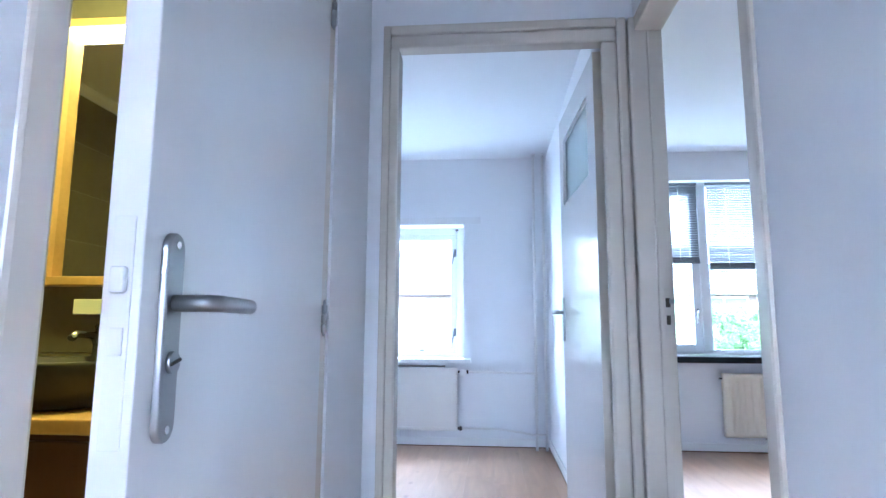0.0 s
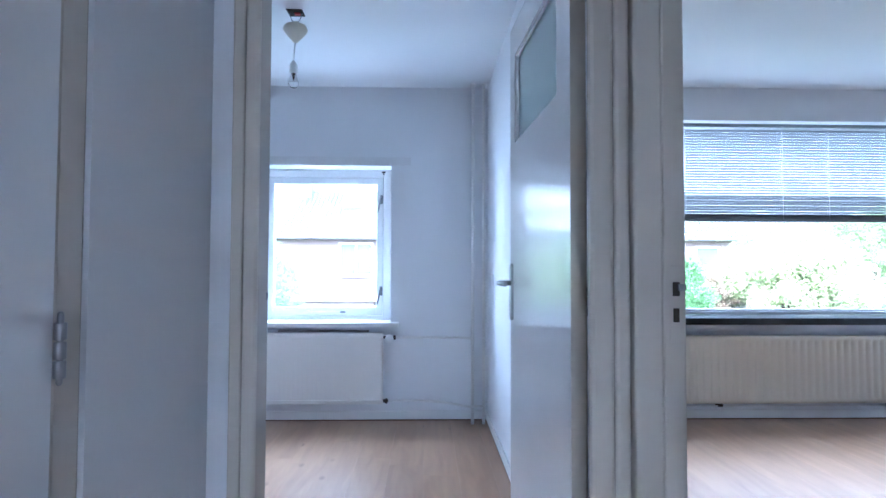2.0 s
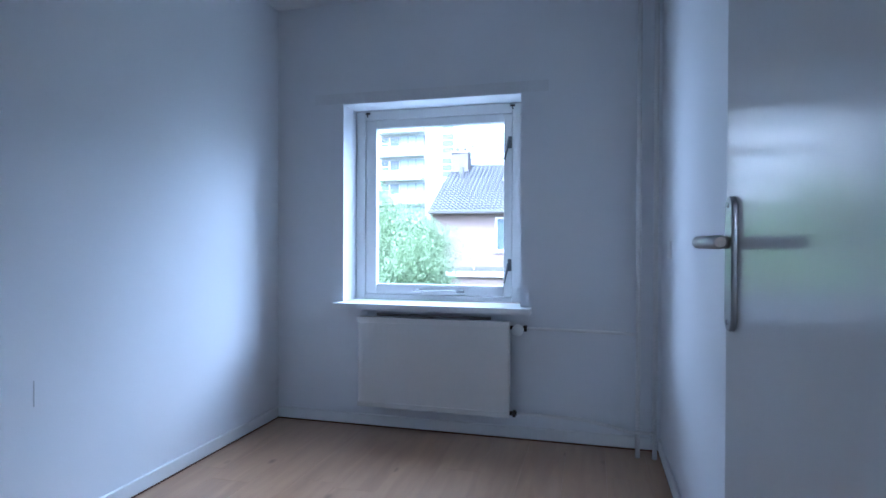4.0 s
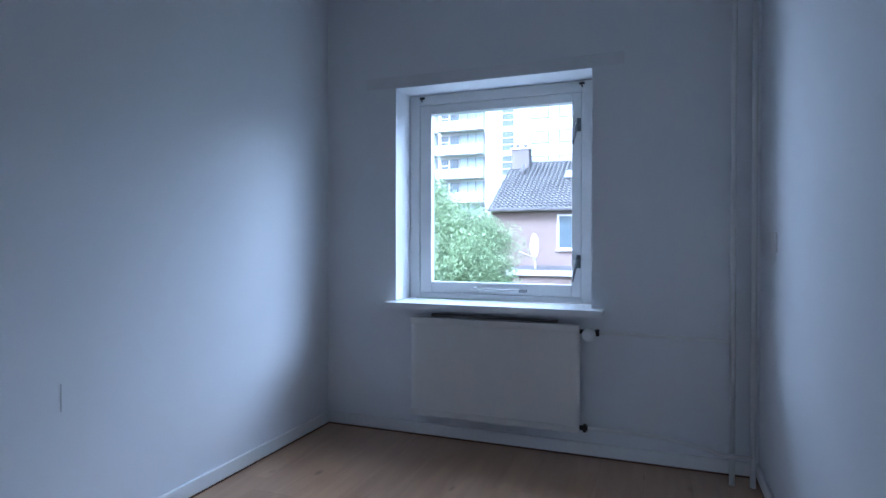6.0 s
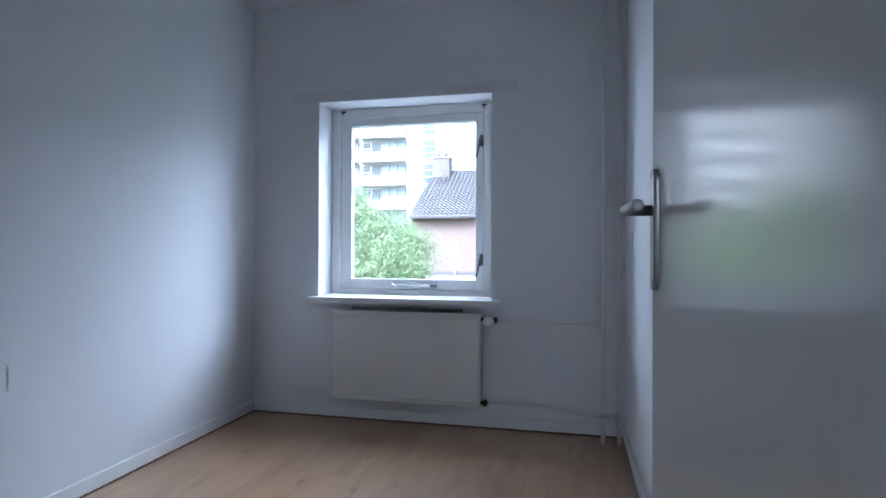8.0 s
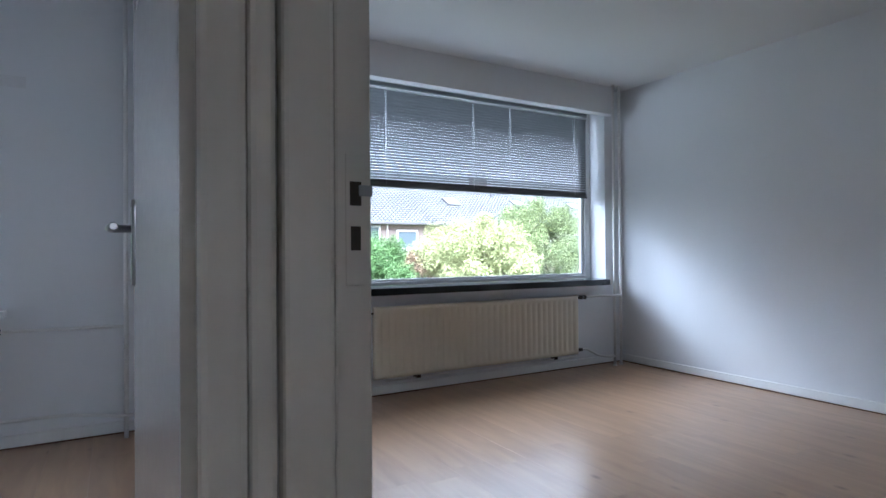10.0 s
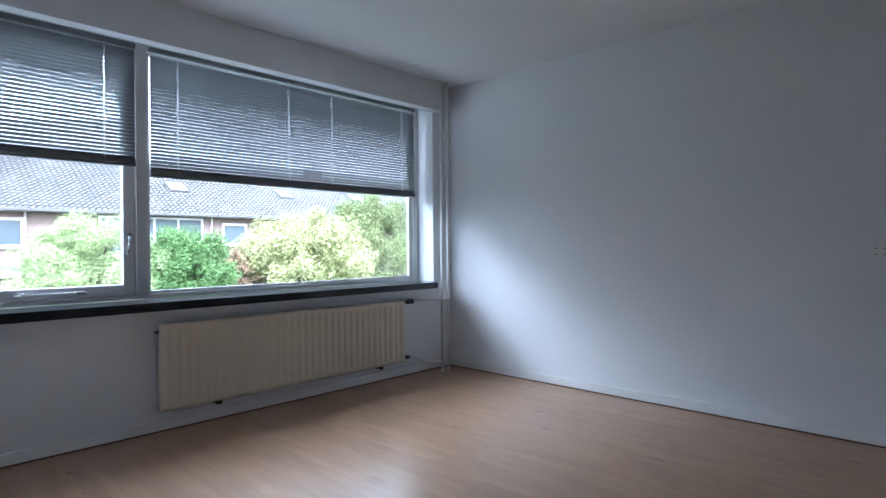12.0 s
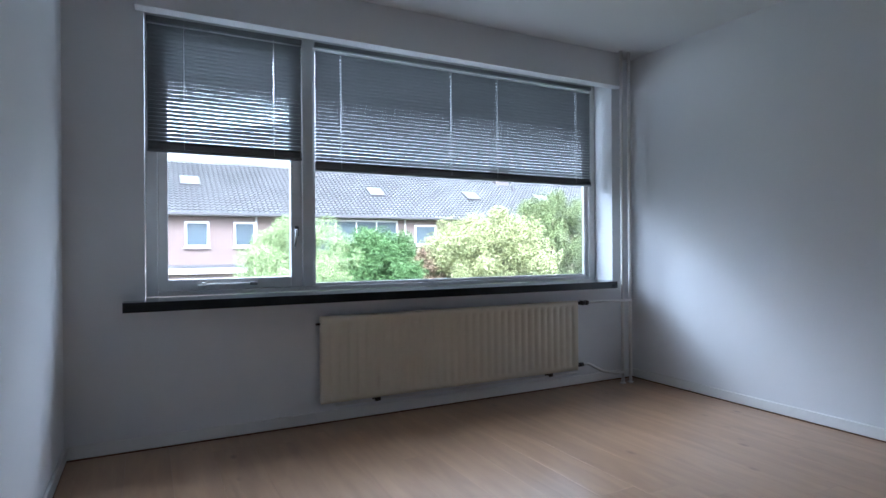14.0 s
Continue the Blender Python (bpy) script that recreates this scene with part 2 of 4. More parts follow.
def lathe(bm, centre, profile, sides=24, axis="Z"):
    """A turned body: profile rows of (radius, height) round an axis through centre."""
    c = Vector(centre)
    rings = []
    for r, h in profile:
        ring = []
        for j in range(sides):
            a = 2 * math.pi * j / sides
            p = Vector((r * math.cos(a), r * math.sin(a), h))
            if axis == "Y":
                p = Vector((p.x, p.z, p.y))
            if axis == "X":
                p = Vector((p.z, p.x, p.y))
            ring.append(bm.verts.new(c + p))
        rings.append(ring)
    for q, s in zip(rings, rings[1:]):
        for j in range(sides):
            bm.faces.new((q[j], q[(j + 1) % sides], s[(j + 1) % sides], s[j])).smooth = True
    bm.faces.new(rings[0][::-1])
    bm.faces.new(rings[-1])
    bmesh.ops.recalc_face_normals(bm, faces=bm.faces[:])
    return bm


def mesh_of(name, bm, material_):
    me = bpy.data.meshes.new(name)
    bm.to_mesh(me)
    bm.free()
    me.materials.append(material_)
    return me


def part(name, bm, material_, parent, label=""):
    """One mesh object under a thing or under a part."""
    ob = new(name, mesh_of(name, bm, material_))
    ob.parent = parent
    if parent.type == "EMPTY":
        ob.matrix_parent_inverse = Matrix.Translation(parent.location).inverted()
    return tagged(ob, label)


def thing(name, at, label, category, group="", kind=""):
    ob = new(name)
    ob.location = at
    ob.empty_display_size = 0.05
    return tagged(ob, label, category, group, kind)


def solid(name, bm, material_, label, category, kind="structure", group=""):
    return tagged(new(name, mesh_of(name, bm, material_)), label, category, group, kind)


def blocks(rows, bevel=0.0):
    bm = bmesh.new()
    for a, b in rows:
        box(bm, a, b, bevel)
    return bm

# ---------------------------------------------------------------- the large structure
H = 2.485
FY = 4.8  # inner face of the window wall


def wall_with_opening(name, label, x0, x1, y0, y1, gaps, axis):
    """A wall between two corners, full height, with openings (from, to, sill, head) along its axis."""
    rows = []
    lo, hi = (x0, x1) if axis == "x" else (y0, y1)
    at = lo
    for a, b, z0, z1 in sorted(gaps) + [(hi, hi, 0, H)]:
        span = lambda p, q, u, v: ((p, y0, u), (q, y1, v)) if axis == "x" else ((x0, p, u), (x1, q, v))
        if a > at:
            rows.append(span(at, a, 0, H))
        if b > a:
            if z0 > 0:
                rows.append(span(a, b, 0, z0))
            if z1 < H:
                rows.append(span(a, b, z1, H))
        at = b
    return solid(name, blocks(rows), WALL, label, "wall")


wall_with_opening("wall_north", "white plastered outer wall with two window openings", -0.1, 6.19, FY, FY + 0.28, [(0.433, 1.483, 0.692, 1.89), (2.70, 5.89, 0.722, 2.31)], "x")
wall_with_opening("wall_small_room_door", "white plastered wall with a bedroom door opening", -0.1, 2.207, 1.80, 1.92, [(1.338, 2.207, 0, 2.075)], "x")
wall_with_opening("wall_west", "smooth white wall of the small bedroom", -0.1, 0.0, 1.92, FY, [], "y")
wall_with_opening("wall_between_rooms", "white partition wall between the bedrooms", 2.207, 2.29, 1.80, FY, [], "y")
solid("wall_breast", blk((2.29, 3.0, 0), (2.347, FY, H)), WALL, "white built-out wall beside the wide window", "wall")
wall_with_opening("wall_landing_east", "white landing wall with the large bedroom's door opening", 2.225, 2.305, -2.6, 1.80, [(0.945, 1.80, 0, 2.07)], "y")
wall_with_opening("wall_landing_west", "white landing wall with the bathroom door opening", 1.165, 1.285, -2.6, 1.80, [(0.332, 1.362, 0, 2.07)], "y")
wall_with_opening("wall_east", "white party wall of the large bedroom", 6.09, 6.19, -0.7, FY, [], "y")
wall_with_opening("wall_large_room_south", "plain white wall closing the large bedroom", 2.305, 6.19, -0.8, -0.7, [], "x")
# unseen wall, set far back to weaken the bounce; its window is added
wall_with_opening("wall_landing_south", "unseen plain white wall closing the landing, with an added window", 1.165, 2.305, -2.7, -2.6, [(1.3, 2.12, 1.0, 2.1)], "x")
wall_with_opening("wall_bathroom_west", "bathroom wall", -0.9, -0.8, -0.8, 1.80, [], "y")
wall_with_opening("wall_bathroom_south", "bathroom wall", -0.8, 1.165, -0.8, -0.7, [], "x")
solid("ceiling", blk((-0.9, -2.7, H), (6.19, FY + 0.28, H + 0.2)), CEIL, "flat white painted ceiling", "ceiling")
floor = solid("floor", blk((-0.9, -2.7, -0.25), (6.19, FY + 0.28, -0.012)), SUBFLOOR, "oak laminate plank floor through the upper rooms", "floor")

# boxed beam over the wide window
solid("trim_beam", blk((2.66, FY - 0.085, 2.238), (5.93, FY, H), 0.003), WALL, "white boxed beam over the wide window", "trim")
# roughly filled strip where a curtain rail has been
solid("trim_plaster_strip", blk((0.25, FY - 0.003, 1.895), (1.63, FY, 1.955), 0.0015), material("grey_filler", (0.71, 0.71, 0.71), 0.85, vary=0.08, scale=6, fine=80, bump=0.08), "greyish filled plaster strip over the window", "trim")


def skirting(name, a, b, out):
    """A white skirting board with a rounded top, and the brown gap strip at its foot."""
    bm = bmesh.new()
    (x0, y0), (x1, y1) = a, b
    ox, oy = out
    box(bm, (min(x0, x1, x0 + ox * 0.014, x1 + ox * 0.014), min(y0, y1, y0 + oy * 0.014, y1 + oy * 0.014), 0.008), (max(x0, x1, x0 + ox * 0.014, x1 + ox * 0.014), max(y0, y1, y0 + oy * 0.014, y1 + oy * 0.014), 0.07), 0.004)
    board = solid(name, bm, SASH, "white painted skirting board", "skirting")
    part("gap_strip", blk((min(x0, x1, x0 + ox * 0.012, x1 + ox * 0.012), min(y0, y1, y0 + oy * 0.012, y1 + oy * 0.012), 0.0), (max(x0, x1, x0 + ox * 0.012, x1 + ox * 0.012), max(y0, y1, y0 + oy * 0.012, y1 + oy * 0.012), 0.0075)), THRESH, board, "dark brown expansion gap")


skirting("baseboard_small_west", (0, 1.94), (0, FY - 0.015), (1, 0))
skirting("baseboard_small_north", (0.0, FY), (2.207, FY), (0, -1))
skirting("baseboard_small_east", (2.207, 1.94), (2.207, FY - 0.015), (-1, 0))
skirting("baseboard_large_north", (2.347, FY), (6.09, FY), (0, -1))
skirting("baseboard_large_east", (6.09, -0.7), (6.09, FY - 0.015), (-1, 0))
skirting("baseboard_large_west", (2.347, 3.0), (2.347, FY - 0.015), (1, 0))


def hinge(parent, x, y, z):
    """A lift-off hinge: two knuckles with a pin."""
    bm = bmesh.new()
    for k in (-0.036, -0.012, 0.012):
        lathe(bm, (x, y, z + k), [(0.0065, 0.0), (0.0075, 0.001), (0.0075, 0.021), (0.0065, 0.022)], 12)
    lathe(bm, (x, y, z - 0.045), [(0.002, 0), (0.004, 0.003), (0.004, 0.09), (0.002, 0.093)], 10)
    return part("hinge", bm, STEEL, parent, "worn steel hinge")


def lever_set(parent, face, along, z_plate, z_lever, direction, normal, thumb=None):
    """A rounded steel back plate with a bent round lever. face and along: the plate's middle on the door face in x, y."""
    fx, fy = face
    n, d = Vector(normal), Vector(direction)
    bm = bmesh.new()
    z0, z1 = z_plate
    w = 0.0195
    ring = []
    for k in range(25):
        a = math.pi * k / 24
        ring.append((w * math.cos(a), z1 - w + w * math.sin(a)))
    for k in range(25):
        a = math.pi + math.pi * k / 24
        ring.append((w * math.cos(a), z0 + w + w * math.sin(a)))
    base = Vector((fx, fy, 0))
    lower = [bm.verts.new(base + d * u + Vector((0, 0, v)) + n * 0.0005) for u, v in ring]
    mid = [bm.verts.new(base + d * u + Vector((0, 0, v)) + n * 0.007) for u, v in ring]
    zc = (z0 + z1) / 2
    top = [bm.verts.new(base + d * u * 0.9 + Vector((0, 0, zc + (v - zc) * 0.985)) + n * 0.009) for u, v in ring]
    for q, s in ((lower, mid), (mid, top)):
        for j in range(len(ring)):
            bm.faces.new((q[j], q[(j + 1) % len(ring)], s[(j + 1) % len(ring)], s[j])).smooth = True
    bm.faces.new(top)
    bmesh.ops.recalc_face_normals(bm, faces=bm.faces[:])
    plate = part("handle_plate", bm, STEEL, parent, "brushed steel back plate")
    o = base + Vector((0, 0, z_lever))
    pts = [o + n * 0.008, o + n * 0.04]
    for k in range(1, 6):
        a = math.pi / 2 * k / 5
        pts.append(o + n * (0.04 + 0.014 * math.sin(a)) + d * (0.014 * (1 - math.cos(a))))
    pts += [o + n * 0.054 + d * 0.07, o + n * 0.051 + d * 0.125, o + n * 0.051 + d * 0.1285]
    part("lever", tube(bmesh.new(), pts, [0.0095] * (len(pts) - 1) + [0.007], 16), STEEL, plate, "round brushed steel lever")
    for v in (z0 + 0.014, z1 - 0.014):
        b2 = bmesh.new()
        tube(b2, [base + Vector((0, 0, v)) + n * 0.0085, base + Vector((0, 0, v)) + n * 0.0105], 0.0045, 12)
        part("screw", b2, CHROME, plate)
    if thumb:
        b2 = bmesh.new()
        c = base + Vector((0, 0, thumb))
        tube(b2, [c + n * 0.0085, c + n * 0.014], 0.0125, 20)
        part("thumb_turn", b2, STEEL, plate, "round steel privacy turn")
        b3 = bmesh.new()
        tube(b3, [c + n * 0.0135 - d * 0.011 + Vector((0, 0, -0.002)), c + n * 0.0145 + d * 0.011 + Vector((0, 0, 0.003))], 0.0022, 8)
        # the slot is a dark bar laid on the turn, its shade as colour
        part("slot", b3, HOLE, plate)
    return plate


# ---------------------------------------------------------------- door frames
def door_frame(name, label, posts):
    t = thing(name, posts[0][1], label, "door frame", kind="structure")
    for nm, a, b, bev in posts:
        part(nm, blk(a, b, bev), FRAME, t)
    return t


f1 = door_frame("door_frame_small_room", "off-white gloss painted wooden frame of the small bedroom door", [
    ("post", (1.334, 1.780, 0), (1.360, 1.925, 2.085), 0.005), ("stop", (1.360, 1.782, 0), (1.392, 1.872, 2.0), 0.007),
    ("post", (2.163, 1.780, 0), (2.196, 1.925, 2.085), 0.008), ("stop", (2.108, 1.784, 0), (2.163, 1.812, 2.0), 0.010),
    ("head", (1.360, 1.780, 2.05), (2.163, 1.925, 2.085), 0.006), ("stop", (1.360, 1.784, 2.0), (2.163, 1.852, 2.05), 0.010)])
f2 = door_frame("door_frame_large_room", "off-white gloss painted wooden frame of the large bedroom door", [
    ("post", (2.198, 1.764, 0), (2.262, 1.80, 2.075), 0.007), ("rebate", (2.262, 1.768, 0), (2.311, 1.80, 2.075), 0.004),
    ("post", (2.216, 0.940, 0), (2.262, 0.992, 2.075), 0.008), ("rebate", (2.262, 0.940, 0), (2.313, 0.975, 2.075), 0.004),
    ("head", (2.216, 0.992, 2.018), (2.311, 1.764, 2.075), 0.006)])
f3 = door_frame("door_frame_bathroom", "off-white gloss painted wooden frame of the bathroom door", [
    ("post", (1.155, 1.297, 0), (1.279, 1.364, 2.075), 0.008), ("stop", (1.155, 1.279, 0), (1.232, 1.297, 2.0), 0.004),
    ("post", (1.155, 0.330, 0), (1.290, 0.384, 2.075), 0.008), ("stop", (1.155, 0.384, 0), (1.195, 0.399, 2.0), 0.004),
    ("head", (1.155, 0.384, 2.020), (1.279, 1.297, 2.075), 0.008)])


def strike_plate(parent, at, out, side, recess=HOLE):
    """A painted-over strike plate with its two bolt holes; out: the way it faces, side: along the plate's lip."""
    o, s = Vector(out), Vector(side)
    c = Vector(at)

    def slab(u, v0, v1, depth0, depth1, bev=0.0):
        p = [c + s * u[0] + Vector((0, 0, v0)) + o * depth0, c + s * u[1] + Vector((0, 0, v1)) + o * depth1]
        lo = [min(p[0][i], p[1][i]) for i in range(3)]
        hi = [max(p[0][i], p[1][i]) for i in range(3)]
        return blk(lo, hi, bev)
    pl = part("strike_plate", slab((-0.013, 0.013), -0.1, 0.065, 0.0005, 0.0025, 0.001), FRAME, parent, "painted-over metal strike plate")
    # both holes are raised dark slabs, the shade inside them put into the colour
    part("latch_hole", slab((-0.0075, 0.0075), 0.0, 0.03, 0.0027, 0.0034), recess, pl)
    part("lip", slab((0.004, 0.022), 0.012, 0.026, 0.0027, 0.005, 0.001), STEEL, pl, "bare worn metal lip")
    part("bolt_hole", slab((-0.0065, 0.0065), -0.056, -0.026, 0.0027, 0.0034), recess, pl)


strike_plate(f2, (2.288, 1.768, 1.066), (0, -1, 0), (1, 0, 0))
part("latch_hole", blk((1.3922, 1.850, 1.052), (1.3932, 1.863, 1.068)), DULL, f1)
part("hinge_leaf", blk((2.1455, 1.813, 0.999), (2.1628, 1.931, 1.089), 0.002), FRAME, f1, "painted-over hinge leaf across the gap")


# ---------------------------------------------------------------- doors
def small_room_door():
    px, py = 2.144, 1.930
    t = thing("door_1", (px, py, 0), "white gloss painted bedroom door with a frosted top light, standing open", "door", kind="structure")
    y0, y1 = 1.888, 1.928
    x0, x1, z0, z1 = 1.366, 2.142, 0.008, 2.032
    gx0, gx1, gz0, gz1 = x0 + 0.09, x1 - 0.12, 1.583, 1.91
    bm = bmesh.new()
    for a, b in (((x0, y0, z0), (x1, y1, gz0)), ((x0, y0, gz1), (x1, y1, z1)), ((x0, y0, gz0), (gx0, y1, gz1)), ((gx1, y0, gz0), (x1, y1, gz1))):
        box(bm, a, b)
    leaf = part("leaf", bm, GLOSS, t)
    for a, b in (((gx0, y0 + 0.006, gz0), (gx1, y0 + 0.014, gz0 + 0.012)), ((gx0, y0 + 0.006, gz1 - 0.012), (gx1, y0 + 0.014, gz1)), ((gx0, y0 + 0.006, gz0 + 0.012), (gx0 + 0.012, y0 + 0.014, gz1 - 0.012)), ((gx1 - 0.012, y0 + 0.006, gz0 + 0.012), (gx1, y0 + 0.014, gz1 - 0.012))):
        part("glazing_bead", blk(a, b, 0.002), GLOSS, leaf)
    part("pane", blk((gx0, y0 + 0.016, gz0), (gx1, y0 + 0.021, gz1)), FROST, leaf, "pale green frosted glass pane")
    lever_set(t, (x0 + 0.042, y0), None, (0.932, 1.142), 1.070, (1, 0, 0), (0, -1, 0))
    for z in (0.25, 1.045, 1.82):
        hinge(t, px + 0.002, py + 0.004, z)
    part("hinge_edge", blk((x1, y0 + 0.001, z0), (x1 + 0.0012, y1 - 0.001, z1)), FRAME, t, "off-white painted door edge")
    part("hinge_leaf", blk((x1 + 0.0012, y0 + 0.004, 0.995), (x1 + 0.003, y1 - 0.002, 1.10)), FRAME, t, "painted-over hinge leaf")
    t.matrix_basis = Matrix.Translation((px, py, 0)) @ Matrix.Rotation(radians(-87.7), 4, "Z")


def bathroom_door():
    px, py = 1.285, 1.292
    t = thing("door_2", (px, py, 0), "white gloss painted flush bathroom door, standing slightly ajar", "door", kind="structure")
    part("leaf", blk((1.245, 0.418, 0.008), (1.285, 1.292, 2.014), 0.002), GLOSS, t)
    lever_set(t, (1.285, 0.474), None, (0.876, 1.106), 1.027, (0, 1, 0), (1, 0, 0), thumb=0.962)
    for z in (0.25, 1.02, 1.849):
        hinge(t, 1.293, 1.292, z)
    part("lock_front", blk((1.254, 0.4162, 0.88), (1.276, 0.4182, 1.115), 0.0008), GLOSS, t, "painted-over lock front plate")
    part("latch", blk((1.257, 0.406, 1.035), (1.273, 0.4161, 1.062), 0.003), GLOSS, t, "painted-over latch bolt")
    part("bolt", blk((1.258, 0.4135, 0.972), (1.272, 0.4161, 1.000), 0.001), GLOSS, t, "painted-over privacy bolt")
    t.matrix_basis = Matrix.Translation((px, py, 0)) @ Matrix.Rotation(radians(4.9), 4, "Z")


small_room_door()
bathroom_door()


# ---------------------------------------------------------------- windows
def frame_parts(parent, name, x0, x1, y0, y1, z0, z1, w, mat, label=""):
    """Four members round an opening: jambs full height, rails between."""
    wl, wr, wb, wt = w
    out = []
    for a, b in (((x0, y0, z0), (x0 + wl, y1, z1)), ((x1 - wr, y0, z0), (x1, y1, z1)), ((x0 + wl, y0, z0), (x1 - wr, y1, z0 + wb)), ((x0 + wl, y0, z1 - wt), (x1 - wr, y1, z1))):
        out.append(part(name, blk(a, b, 0.004), mat, parent, label))
    return out


def espagnolette(parent, x, y, z):
    """A small window fastener: plate, pivot and hanging handle."""
    p = part("fastener_plate", blk((x - 0.011, y - 0.004, z - 0.035), (x + 0.011, y, z + 0.035), 0.002), DULL, parent, "worn metal window fastener")
    part("fastener_handle", tube(bmesh.new(), [(x, y - 0.004, z + 0.005), (x - 0.004, y - 0.022, z + 0.004), (x - 0.012, y - 0.026, z - 0.03), (x - 0.024, y - 0.026, z - 0.085), (x - 0.028, y - 0.024, z - 0.105)], [0.009, 0.009, 0.007, 0.006, 0.005], 10), DULL, p)


def casement_stay(parent, x, y, z, length):
    p = part("stay_bar", tube(bmesh.new(), [(x, y - 0.022, z + 0.012), (x + length, y - 0.022, z + 0.014)], 0.005, 10), PLASTIC, parent, "white painted casement stay")
    part("stay_foot", blk((x - 0.03, y - 0.03, z), (x + 0.03, y, z + 0.012), 0.003), PLASTIC, p)
    part("stay_knob", blk((x - 0.008, y - 0.032, z + 0.012), (x + 0.012, y - 0.01, z + 0.024), 0.003), PLASTIC, p)
    part("stay_end", blk((x + length - 0.012, y - 0.03, z + 0.002), (x + length + 0.03, y, z + 0.02), 0.003), STEEL, p)


def small_window():
    t = thing("window_1", (0.95, 5.03, 0.71), "white painted wooden casement window in the small bedroom", "window", kind="structure")
    frame_parts(t, "window_frame", 0.435, 1.481, 4.985, 5.07, 0.726, 1.888, (0.060, 0.070, 0.030, 0.057), SASH)
    sash = part("sash", blk((0.496, 4.995, 0.757), (0.565, 5.045, 1.830), 0.004), SASH, t)
    for a, b in (((1.360, 4.995, 0.757), (1.410, 5.045, 1.830)), ((0.565, 4.995, 0.757), (1.360, 5.045, 0.821)), ((0.565, 4.995, 1.780), (1.360, 5.045, 1.830))):
        part("sash_rail", blk(a, b, 0.004), SASH, sash)
    g = part("pane", blk((0.565, 5.014, 0.821), (1.360, 5.019, 1.780)), GLASS, sash, "clear glass pane")
    g.visible_shadow = False
    espagnolette(t, 1.396, 4.993, 1.660)
    espagnolette(t, 1.396, 4.993, 0.945)
    casement_stay(t, 0.835, 4.994, 0.772, 0.26)
    for x in (0.515, 1.412):
        h = part("curtain_hook", blk((x - 0.014, 4.972, 1.866), (x + 0.014, 4.985, 1.876), 0.002), DARKMETAL, t, "small dark metal hook")
        part("hook_tongue", tube(bmesh.new(), [(x, 4.98, 1.867), (x, 4.968, 1.859), (x + 0.005, 4.964, 1.847)], 0.003, 8), DARKMETAL, h)
    bm = blocks([((0.408, 4.700, 0.692), (1.545, FY, 0.724)), ((0.434, FY, 0.693), (1.482, 4.986, 0.724))])
    tagged(new("window_sill_small", mesh_of("window_sill_small", bm, SASH)), "white painted window sill over the radiator", "window sill", kind="structure")


def large_window():
    t = thing("window_2", (4.3, 5.03, 0.75), "wide painted wooden window with one casement and one fixed pane", "window", kind="structure")
    y0, y1 = 4.985, 5.07
    frame_parts(t, "window_frame", 2.702, 5.888, y0, y1, 0.764, 2.308, (0.060, 0.066, 0.028, 0.05), SASH2)
    part("mullion", blk((3.548, y0 - 0.01, 0.792), (3.615, y1, 2.258), 0.004), SASH2, t)
    sash = part("sash", blk((2.763, 4.995, 0.793), (2.812, 5.045, 2.257), 0.004), SASH, t)
    for a, b in (((3.482, 4.995, 0.793), (3.547, 5.045, 2.257)), ((2.812, 4.995, 0.793), (3.482, 5.045, 0.856)), ((2.812, 4.995, 2.19), (3.482, 5.045, 2.257))):
        part("sash_rail", blk(a, b, 0.004), SASH, sash)
    g = part("pane", blk((2.812, 5.014, 0.856), (3.482, 5.019, 2.19)), GLASS, sash, "clear glass pane")
    g2 = part("pane", blk((3.635, 5.02, 0.812), (5.79, 5.025, 2.24)), GLASS, t, "large clear glass pane")
    for k in (g, g2):
        k.visible_shadow = False
    frame_parts(t, "glazing_bead", 3.615, 5.822, 5.0, 5.018, 0.792, 2.258, (0.02, 0.035, 0.02, 0.018), SASH2)
    pl = part("handle_plate", blk((3.503, 4.99, 1.10), (3.527, 4.995, 1.16), 0.003), RAIL, t, "dark handle plate")
    part("handle", tube(bmesh.new(), [(3.51, 4.992, 1.135), (3.51, 4.965, 1.135), (3.505, 4.958, 1.11), (3.495, 4.958, 1.03)], [0.008, 0.008, 0.008, 0.006], 10), CHROME, pl, "chrome window handle")
    casement_stay(t, 2.99, 4.994, 0.812, 0.26)
    bm = blocks([((2.601, 4.690, 0.713), (5.835, FY, 0.763)), ((2.701, FY, 0.724), (5.889, 4.986, 0.763))])
    bmesh.ops.bevel(bm, geom=[e for e in bm.edges if all(v.co.y < 4.71 for v in e.verts)], offset=0.003, segments=2, affect="EDGES")
    tagged(new("window_sill_large", mesh_of("window_sill_large", bm, STONE)), "black polished stone window sill", "window sill", kind="structure")


small_window()
large_window()


